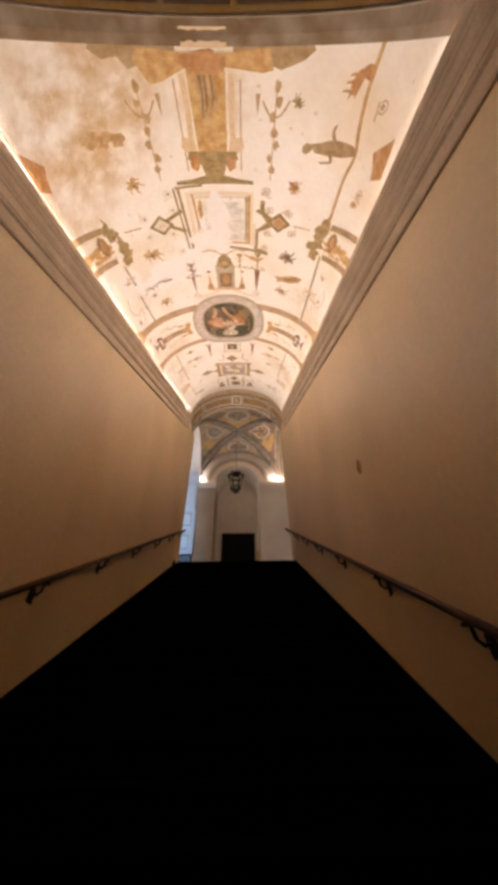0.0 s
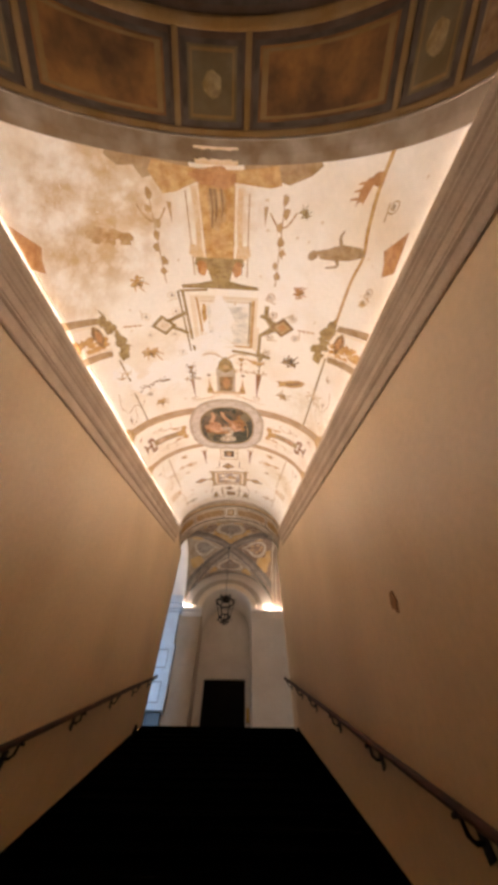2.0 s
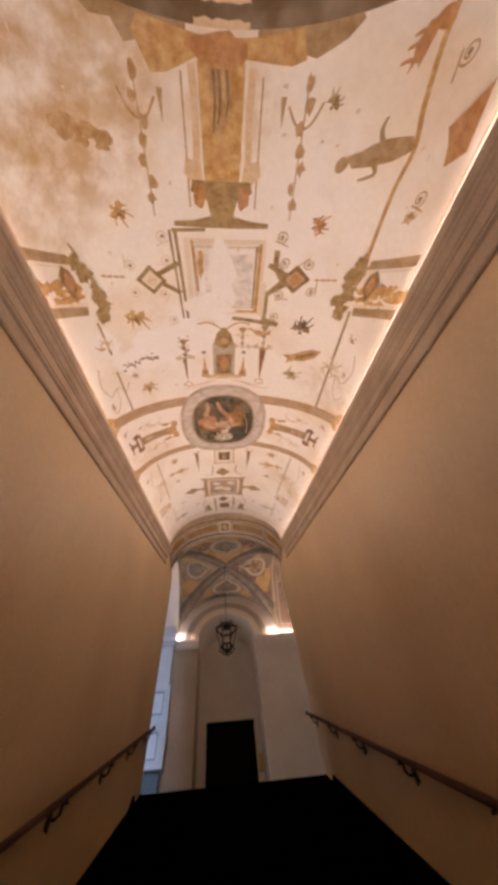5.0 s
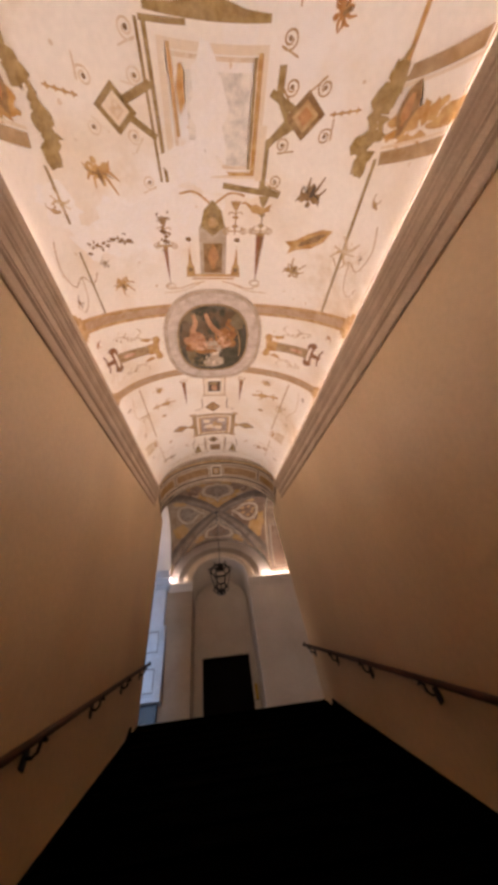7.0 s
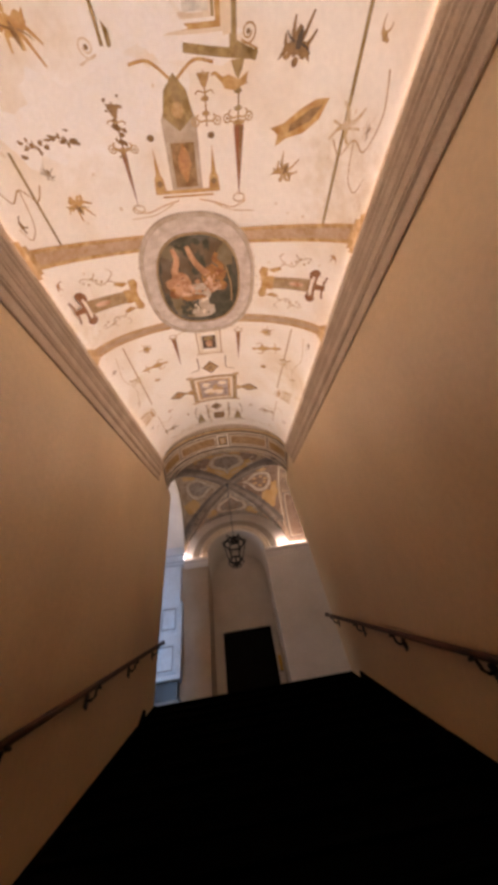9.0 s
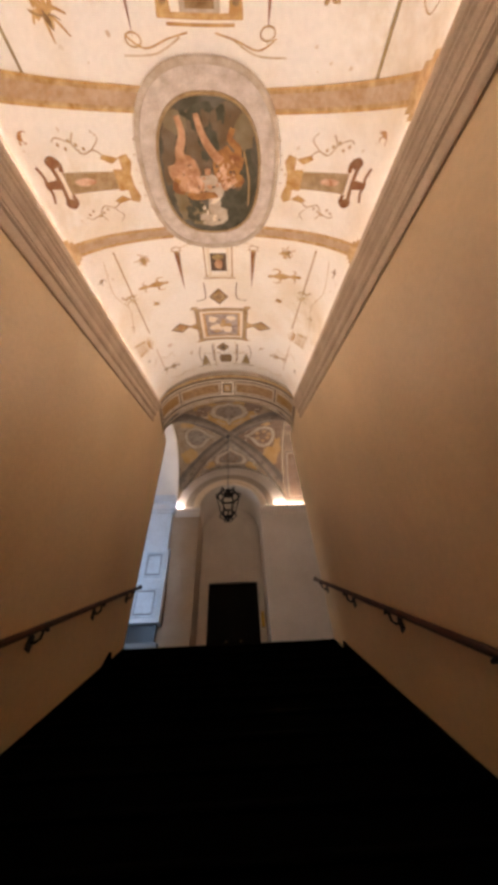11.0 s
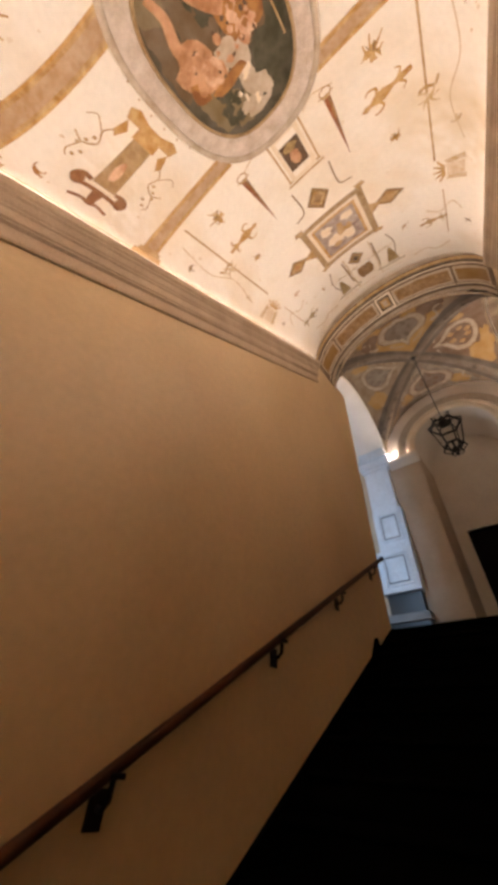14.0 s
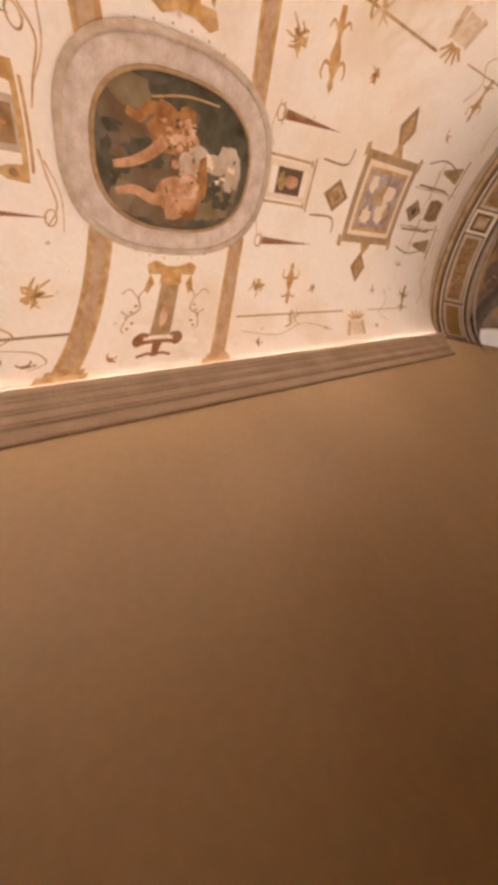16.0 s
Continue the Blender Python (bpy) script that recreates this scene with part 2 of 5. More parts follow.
def tube(points, radius, sides=8):
    """A round bar along points, with a radius at each or one for all."""
    pts = [Vector(p) for p in points]
    radii = radius if isinstance(radius, (list, tuple)) else [radius] * len(pts)
    bm = bmesh.new()
    rows = []
    for i, p in enumerate(pts):
        d = (pts[min(i + 1, len(pts) - 1)] - pts[max(i - 1, 0)]).normalized()
        side = d.cross(Vector((0, 0, 1)) if abs(d.z) < 0.95 else Vector((0, 1, 0))).normalized()
        up = side.cross(d)
        rows.append([bm.verts.new(p + radii[i] * (math.cos(a) * side + math.sin(a) * up)) for a in [2 * math.pi * k / sides for k in range(sides)]])
    for a, b in zip(rows, rows[1:]):
        for i in range(sides):
            bm.faces.new((a[i], a[(i + 1) % sides], b[(i + 1) % sides], b[i]))
    bm.faces.new(rows[0][::-1])
    bm.faces.new(rows[-1])
    return bm


def lathe(profile, centre=(0, 0, 0), sides=16, hollow=False):
    bm = bmesh.new()
    c = Vector(centre)
    rows = [[bm.verts.new(c + Vector((r * math.cos(2 * math.pi * k / sides), r * math.sin(2 * math.pi * k / sides), z))) for k in range(sides)] for r, z in profile]
    for a, b in zip(rows, rows[1:] + rows[:1] if hollow else rows[1:]):
        for i in range(sides):
            bm.faces.new((a[i], a[(i + 1) % sides], b[(i + 1) % sides], b[i]))
    if not hollow:
        bm.faces.new(rows[0][::-1])
        bm.faces.new(rows[-1])
    return bm


# ---- floor, stair and walls ----
STEPS = 32
FOOT_Z = TOP_Z - RISE * STEPS
FOOT_Y = TOP_Y - RUN * STEPS

tagged(finish(box((-2.0, -4.5, FOOT_Z - 0.3), (2.0, FOOT_Y + RUN + 0.02, FOOT_Z)), "floor", M_BLACK), "black floor at the foot of the stair", "floor", kind="structure")
tagged(finish(box((-5.6, TOP_Y + 0.05, TOP_Z - 0.3), (2.3, 12.6, TOP_Z)), "floor_landing", M_BLACK), "black floor of the upper landing", "floor", kind="structure")

wall_outline = [(-4.5, FOOT_Z - 0.3), (FOOT_Y, FOOT_Z - 0.3), (TOP_Y - 0.4, TOP_Z - 0.8), (WALL_END, TOP_Z - 0.3), (WALL_END, rise_at(Y1) + 0.16), (Y1, rise_at(Y1) + 0.16), (Y0, rise_at(Y0) + 0.16), (-4.5, rise_at(Y0) + 0.16)]


def stair_wall(side):
    """A stair wall whose upright edge at the landing is worn round."""
    bm = prism(wall_outline, "x", side * (WALL + 0.3), side * WALL)
    arris = [e for e in bm.edges if all(abs(v.co.y - WALL_END) < 1e-4 and abs(abs(v.co.x) - WALL) < 1e-4 for v in e.verts)]
    bmesh.ops.bevel(bm, geom=arris, offset=0.17, segments=8, affect="EDGES", profile=0.5)
    return bm


tagged(finish(stair_wall(-1), "wall_west", M_WALL), "ochre plastered stair wall with a soft sheen", "wall", kind="structure")
tagged(finish(stair_wall(1), "wall_east", M_WALL), "ochre plastered stair wall with a soft sheen", "wall", kind="structure")
tagged(finish(box((-2.0, -4.8, FOOT_Z - 0.3), (2.0, -4.5, 6.2)), "wall_south", M_WALL), "plain plaster wall behind the foot of the stair", "wall", kind="structure")

# black skirting that climbs beside the steps
for side, tag, tall in ((-1, "west", 0.035), (1, "east", 0.115)):
    line = lambda y: 0.63 * y - 0.713
    ya, yb = FOOT_Y + 0.3, 8.70
    bm = prism([(ya, line(ya) - 0.25), (TOP_Y + 0.04, line(TOP_Y) - 0.25), (TOP_Y + 0.04, TOP_Z + 0.012), (TOP_Y - 0.03, line(TOP_Y - 0.03) + 0.02), (yb + 0.05, line(yb + 0.05) + 0.02), (yb, line(yb) + 0.13), (yb - 0.04, line(yb - 0.04) + 0.125), (yb - 0.16, line(yb - 0.16) + tall), (ya, line(ya) + tall)], "x", side * (WALL - 0.028), side * WALL)
    tagged(finish(bm, "baseboard_" + tag, M_BLACK), "black sloping skirting beside the steps", "skirting", kind="structure")

# ---- cornice ----
PROFILE = [(0.0, 2.885), (0.016, 2.885), (0.024, 2.905), (0.024, 2.925), (0.010, 2.945), (0.010, 3.045), (0.028, 3.065), (0.028, 3.085), (0.036, 3.095), (0.036, 3.185), (0.046, 3.20), (0.046, 3.215), (0.056, 3.235), (0.066, 3.29), (0.078, 3.31), (0.078, 3.33), (0.090, 3.35), (0.094, 3.43), (0.086, 3.434), (0.080, 3.40), (0.0, 3.39)]


def cornice(side, name, ya, yb):
    ys = [ya + (yb - ya) * i / 12 for i in range(13)]
    bm = sweep(PROFILE, [lambda p, y=y: Vector((side * (WALL - p[0]), y, p[1] + SLOPE * max(y, Y0))) for y in ys])
    return tagged(finish(bm, name, M_CORNICE), "brown moulded stucco cornice along the top of the wall", "cornice", kind="structure")


for side, tag in ((-1, "west"), (1, "east")):
    cornice(side, "trim_cornice_" + tag, Y0, Y1)
    cornice(side, "trim_cornice_foot_" + tag, -4.5, Y0)
    run = [lambda p, y=y, s=side: Vector((s * (WALL - p[0]), y, p[1] + SLOPE * y)) for y in (Y0 + 0.05, Y1 - 0.02)]
    strip = tagged(finish(sweep([(0.045, 3.434), (0.051, 3.434), (0.051, 3.489), (0.049, 3.492), (0.047, 3.492), (0.045, 3.489)], run), "led_strip", M_LED), "warm white light strip hidden on the cornice", "light strip", "cove lights")
    part("channel", sweep([(0.038, 3.392), (0.058, 3.395), (0.058, 3.432), (0.038, 3.432)], run), M_STONE, strip, "grey metal channel")


# ---- unseen slab, added to keep sky light off the vaults ----
tagged(finish(prism([(-4.8, 6.2), (Y0, 6.2), (Y1, 11.0), (12.6, 11.0), (12.6, 11.2), (Y1, 11.2), (Y0, 6.4), (-4.8, 6.4)], "x", -5.7, 2.4), "ceiling_sky_block", M_STONE), "unseen slab added above the vaults against stray sky light", "roof", kind="structure")


# ---- vaults ----
def vault_sheet(ya, yb, ny, nt, lift=0.0):
    bm = bmesh.new()
    rows = [[bm.verts.new(on_vault(-91 + 182 * j / nt, ya + (yb - ya) * i / ny, lift)) for j in range(nt + 1)] for i in range(ny + 1)]
    for a, b in zip(rows, rows[1:]):
        for j in range(nt):
            bm.faces.new((a[j], b[j], b[j + 1], a[j + 1]))
    return bm


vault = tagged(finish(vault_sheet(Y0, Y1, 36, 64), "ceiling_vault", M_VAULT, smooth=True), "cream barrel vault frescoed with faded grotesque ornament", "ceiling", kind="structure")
foot_vault = tagged(finish(vault_sheet(-4.5, Y0, 12, 64), "ceiling_foot", P["umber"], smooth=True), "dark brown painted coffered vault over the stair foot", "ceiling", kind="structure")


def arch_z(x, half, spring, rise):
    return spring + rise * math.sqrt(max(0.0, 1 - (x / half) ** 2))


def bay_height(x, y):
    a = arch_z(x, 1.395, SPRING, BAYR)
    b = arch_z(y - BAYC, BAYH, SPRING, BAYR)
    return max(a, b)


def sheet(fun, xs, ys):
    bm = bmesh.new()
    rows = [[bm.verts.new((x, y, fun(x, y))) for x in xs] for y in ys]
    for a, b in zip(rows, rows[1:]):
        for j in range(len(xs) - 1):
            bm.faces.new((a[j], b[j], b[j + 1], a[j + 1]))
    return bm


def cosines(lo, hi, n):
    return [(lo + hi) / 2 - (hi - lo) / 2 * math.cos(math.pi * i / n) for i in range(n + 1)]


# Bay colours set dark to keep the vault dim above the bright strips
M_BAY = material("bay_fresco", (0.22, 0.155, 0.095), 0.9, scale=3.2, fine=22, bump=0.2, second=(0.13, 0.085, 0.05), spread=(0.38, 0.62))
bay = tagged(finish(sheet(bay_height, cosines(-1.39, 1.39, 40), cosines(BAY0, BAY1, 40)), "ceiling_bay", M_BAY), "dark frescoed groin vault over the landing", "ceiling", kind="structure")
HEAD_SPRING, HEAD_RISE = rise_at(Y1) - 0.02, 1.17
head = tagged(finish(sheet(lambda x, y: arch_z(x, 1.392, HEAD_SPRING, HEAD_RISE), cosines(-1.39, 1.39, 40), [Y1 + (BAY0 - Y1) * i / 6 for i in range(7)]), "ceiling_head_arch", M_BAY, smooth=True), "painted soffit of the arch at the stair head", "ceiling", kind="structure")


def ring_face(name, y, low, high, mat, label):
    """An upright arched strip across the vault, between two curves."""
    bm = bmesh.new()
    xs = cosines(-1.388, 1.388, 48)
    a = [bm.verts.new((x, y, low(x))) for x in xs]
    b = [bm.verts.new((x, y, max(high(x), low(x) + 0.001))) for x in xs]
    for i in range(len(xs) - 1):
        bm.faces.new((a[i], a[i + 1], b[i + 1], b[i]))
    return tagged(finish(bm, name, mat), label, "arch", kind="structure")


ring_face("trim_arch_face", Y1 - 0.004, lambda x: arch_z(x, 1.392, HEAD_SPRING, HEAD_RISE), lambda x: arch_z(x, 1.39, rise_at(Y1), VB + 0.05), P["grey"], "narrow grey painted arch edge at the stair head")
ring_face("trim_arch_back", BAY0 + 0.004, lambda x: arch_z(x, 1.392, HEAD_SPRING - 0.25, HEAD_RISE + 0.2), lambda x: arch_z(x, 1.395, SPRING, BAYR + 0.02), P["grey"], "grey painted arch edge towards the landing")

# arms of the landing
for name, xa, xb in (("ceiling_passage", -5.6, -1.392), ("ceiling_alcove", 1.392, 2.0)):
    tagged(finish(sheet(lambda x, y: arch_z(y - BAYC, BAYH, SPRING, BAYR - 0.07), [xa, (xa + xb) / 2, xb], cosines(BAY0, BAY1, 32)), name, M_WHITE if xa < 0 else M_BAY, smooth=True), "plastered barrel vault beside the landing", "ceiling", kind="structure")
    bm = bmesh.new()
    ys = cosines(BAY0, BAY1, 32)
    xe = xb if xa < 0 else xa
    a = [bm.verts.new((xe, y, arch_z(y - BAYC, BAYH, SPRING, BAYR - 0.07))) for y in ys]
    b = [bm.verts.new((xe, y, arch_z(y - BAYC, BAYH, SPRING, BAYR + 0.01) + 0.002)) for y in ys]
    for i in range(len(ys) - 1):
        bm.faces.new((a[i], a[i + 1], b[i + 1], b[i]))
    tagged(finish(bm, "trim_side_arch", P["cream"]), "pale plaster edge of a side arch", "arch", kind="structure")

# The slit in this unseen wall is added for a daylight lamp
tagged(finish(prism([(-5.6, TOP_Z - 0.3), (-5.6, SPRING + 0.05), (-WALL - 0.302, SPRING + 0.05), (-WALL - 0.302, TOP_Z - 0.3), (-1.72, TOP_Z - 0.3), (-1.72, 8.6), (-2.0, 8.6), (-2.0, TOP_Z - 0.3)], "y", BAY0 - 0.25, BAY0), "wall_passage_south", M_WHITE), "white plaster wall of the side passage", "wall", kind="structure")
tagged(finish(box((WALL + 0.302, BAY0 - 0.25, TOP_Z - 0.3), (2.3, BAY0, SPRING + 0.05)), "wall_alcove_south", M_WHITE), "white plaster wall beside the landing", "wall", kind="structure")
tagged(finish(box((2.0, BAY0 + 0.002, TOP_Z - 0.3), (2.3, BAY1 - 0.002, 10.8)), "wall_alcove_east", M_WHITE), "white plaster wall closing the landing", "wall", kind="structure")

AL, AR = -0.80, 0.72
ACX, AR_ = (AL + AR) / 2, (AR - AL) / 2
for name, xa, xb in (("wall_pier_west", -5.6, AL), ("wall_pier_east", AR, 2.3)):
    tagged(finish(box((xa, BAY1, TOP_Z - 0.3), (xb, BACK, SPRING)), name, M_PIER if xa < 0 else M_WHITE), "plaster pier beside the recessed door, coloured for missing daylight" if xa < 0 else "off-white plaster pier beside the recessed door", "wall", kind="structure")
arc = [(ACX + AR_ * math.cos(math.pi * i / 24), SPRING + AR_ * math.sin(math.pi * i / 24)) for i in range(25)]
tagged(finish(prism([(-5.6, SPRING), (-5.6, 10.9), (2.3, 10.9), (2.3, SPRING)] + arc, "y", BAY1 + 0.001, BACK), "wall_lunette", M_WHITE), "plaster wall with a round arch over the recess", "wall", kind="structure")
tagged(finish(prism([(-1.2, TOP_Z - 0.3), (-1.2, 10.2), (1.2, 10.2), (1.2, TOP_Z - 0.3), (0.578, TOP_Z - 0.3), (0.578, 7.47), (-0.593, 7.47), (-0.593, TOP_Z - 0.3)], "y", BACK + 0.002, BACK + 0.3), "wall_recess", M_WHITE), "plaster back wall of the door recess", "wall", kind="structure")
for ra, rb, out in ((0.765, 0.86, 0.045), (0.86, 0.93, 0.065), (0.95, 1.12, 0.035)):
    st = []
    for i in range(33):
        a = math.pi * i / 32
        st.append(lambda p, a=a: Vector((ACX + p[0] * math.cos(a), p[1], SPRING + p[0] * math.sin(a))))
    bm = sweep([(ra, BAY1), (ra, BAY1 - out * 0.7), (ra + 0.02, BAY1 - out), (rb - 0.02, BAY1 - out), (rb, BAY1 - out * 0.7), (rb, BAY1)], st)
    tagged(finish(bm, "trim_archivolt", P["cream"] if rb < 1.0 else P["ash"]), "moulded plaster band round the recess arch", "arch", kind="structure")

for xa, xb, lab in ((-1.40, AL + 0.02, "west"), (AR - 0.02, 2.0, "east")):
    st = [lambda p, x=x: Vector((x, BAY1 - p[0], p[1])) for x in (xa, xb)]
    bm = sweep([(0, 8.66), (0.012, 8.66), (0.016, 8.70), (0.03, 8.72), (0.03, 8.78), (0.055, 8.81), (0.07, 8.84), (0.075, 8.905), (0.068, 8.908), (0.06, 8.885), (0, 8.88)], st)
    tagged(finish(bm, "trim_impost_" + lab, M_WHITE), "moulded plaster impost on the pier", "cornice", kind="structure")
    tagged(finish(box((xa + 0.03, BAY1 - 0.030, 8.886), (xb - 0.03, BAY1 - 0.012, 8.894)), "led_strip", M_LED2), "warm white light strip lying on the impost", "light strip", "cove lights")

# Unseen panel added so no outside light leaks between the door leaves
tagged(finish(box((-1.2, BACK + 0.35, TOP_Z - 0.3), (1.2, BACK + 0.5, 8.2)), "wall_leak_block", M_WHITE), "unseen panel added behind the door against leaking light", "wall", kind="structure")

# unseen opening added on the passage side, so daylight reaches the east pier
tagged(finish(prism([(BAY0, TOP_Z - 0.3), (BAY0, 10.9), (BAY1, 10.9), (BAY1, TOP_Z - 0.3), (10.5, TOP_Z - 0.3), (10.5, 8.4), (9.7, 8.4), (9.7, TOP_Z - 0.3)], "x", -5.6, -5.3), "wall_passage_west", M_WHITE), "unseen white wall with a tall opening added for daylight", "wall", kind="structure")
# Lamp in the added slit, narrowed so daylight misses the west pier
day = new("added_daylight", bpy.data.lights.new("added_daylight", "AREA"))
day.data.shape, day.data.size, day.data.size_y, day.data.energy, day.data.color = "RECTANGLE", 0.25, 3.2, DAY_WATTS, (0.40, 0.64, 1.0)
day.matrix_world = look((-1.86, BAY0 - 0.12, 6.9), (-1.86, 11.0, 6.9))

# Second added lamp, brightening the east pier from the west opening
west = new("added_daylight", bpy.data.lights.new("added_daylight", "AREA"))
west.data.shape, west.data.size, west.data.size_y, west.data.energy, west.data.color = "RECTANGLE", 0.75, 3.2, WEST_WATTS, (0.78, 0.87, 1.0)
west.matrix_world = look((-5.4, 10.1, 6.8), (-1.0, 10.3, 6.8))

# ---- stair ----
stair = tagged(new("stair"), "steep straight stair with black steps", "stair")
stair.location = (0, FOOT_Y, FOOT_Z)
bm = sweep([(0.0, -0.30), (RUN + 0.06, -0.30), (RUN + 0.06, 0.0), (-0.012, 0.0), (-0.026, -0.008), (-0.030, -0.020), (-0.024, -0.034), (-0.004, -0.040)], [lambda p, x=x: Vector((x, p[0], p[1])) for x in (-WALL + 0.002, WALL - 0.002)])
step_mesh = None
for i in range(STEPS):
    if step_mesh is None:
        s = finish(bm, "step", M_BLACK, stair)
        step_mesh = s.data
    else:
        s = new("step", step_mesh)
        s.parent = stair
    s.location = (0, (i + 1) * RUN, (i + 1) * RISE)


# ---- handrails ----
def handrail(side, ya, yb, brackets):
    base = Vector((side * WALL, ya, 0))
    rail = tagged(new("handrail"), "dark wooden handrail on iron wall brackets", "handrail", "stair handrails")
    line = lambda y: 0.63 * y + 0.135
    x = side * (WALL - 0.075)
    n = 24
    pts = [(x, ya + (yb - ya) * i / n, line(ya + (yb - ya) * i / n)) for i in range(n + 1)]
    part("rail", tube(pts, 0.024, 10), M_RAIL, rail, smooth=True)
    part("end_cap", lathe([(0.010, -0.03), (0.027, -0.02), (0.030, 0.0), (0.022, 0.025), (0.008, 0.035)], (x, yb, line(yb)), 10), M_IRON, rail, "dark iron end cap", True)
    for y in brackets:
        z = line(y)
        arm = part("bracket", tube([(side * WALL, y, z - 0.11), (side * (WALL - 0.045), y, z - 0.115), (side * (WALL - 0.072), y, z - 0.09), (x, y, z - 0.02)], 0.011, 8), M_IRON, rail, "curved black iron bracket", True)
        part("wall_plate", box((min(side * WALL, side * (WALL - 0.012)), y - 0.035, z - 0.17), (max(side * WALL, side * (WALL - 0.012)), y + 0.035, z - 0.06), 0.004), M_IRON, arm)
        part("clamp", box((x - 0.03, y - 0.03, z - 0.032), (x + 0.03, y + 0.03, z - 0.014), 0.004), M_IRON, arm)
    return rail


handrail(-1, -0.3, 9.15, [0.85, 1.85, 2.85, 3.84, 4.86, 5.89, 6.95, 7.92, 8.86])
handrail(1, -0.3, 9.25, [0.9, 1.9, 2.92, 3.9, 4.95, 5.97, 7.0, 7.95, 8.95])

# small stain-dark patch where a fixture was taken from the wall
bm = bmesh.new()
ring = []
for k in range(18):
    a = 2 * math.pi * k / 18
    r = 1 + 0.6 * noise.noise(Vector((3 * math.cos(a), 3 * math.sin(a), 4.2)))
    ring.append(bm.verts.new((WALL - 0.006, 3.81 + 0.048 * r * math.cos(a), 3.64 + 0.075 * r * math.sin(a))))
low = [bm.verts.new((WALL, v.co.y * 1.0, v.co.z)) for v in ring]
bm.faces.new(ring)
for k in range(18):
    bm.faces.new((ring[k], low[k], low[(k + 1) % 18], ring[(k + 1) % 18]))
tagged(finish(bm, "wall_plug", material("plug_filler", (0.30, 0.16, 0.06), 0.9, scale=30, fine=60)), "small brown filler patch on the ochre wall", "wall patch")


# ---- landing: door, marble pilaster, lantern ----
def double_door():
    door = tagged(new("door_1"), "closed black double door in the recess", "door", kind="structure")
    door.location = (0, BACK + 0.06, TOP_Z)
    x0, x1, top = -0.593, 0.578, 2.37
    mid = (x0 + x1) / 2
    for xa, xb, s in ((x0 + 0.045, mid - 0.003, 1), (mid + 0.003, x1 - 0.045, -1)):
        leaf = part("door_leaf", box((xa, 0.03, 0.01), (xb, 0.075, top - 0.05), 0.004), M_DARKWOOD, door)
        for za, zb in ((0.15, 0.75), (0.87, 1.5), (1.62, top - 0.17)):
            part("panel", box((xa + 0.09, 0.018, za), (xb - 0.09, 0.031, zb), 0.006), M_DARKWOOD, leaf)
        kx = mid - s * 0.16
        part("door_knob", lathe([(0.012, 0.0), (0.012, 0.015), (0.024, 0.025), (0.027, 0.04), (0.018, 0.055), (0.004, 0.06)], (0, 0, 0), 12), M_BRASS, leaf, "small bright brass knob", True).matrix_basis = pose(kx, 0.03, 1.08, 90, 0, 0)
    part("astragal", box((mid - 0.03, 0.012, 0.01), (mid + 0.03, 0.0295, top - 0.05), 0.004), M_DARKWOOD, door)
    for xa, xb, za, zb in ((x0, x0 + 0.045, 0, top), (x1 - 0.045, x1, 0, top), (x0 + 0.045, x1 - 0.045, top - 0.045, top)):
        part("door_frame", box((xa, 0.0, za), (xb, 0.09, zb), 0.004), M_DARKWOOD, door)
    return door


double_door()
sign = tagged(new("yellow_sign"), "narrow yellow plate on the jamb beside the door", "sign")
sign.location = (0.65, BACK, 6.59)
part("plate", box((-0.035, -0.02, -0.16), (0.035, 0.0, 0.16), 0.004), M_YELLOW, sign)
part("rim", box((-0.042, -0.024, -0.175), (0.042, 0.0, -0.1605), 0.003), M_BRASS, sign)


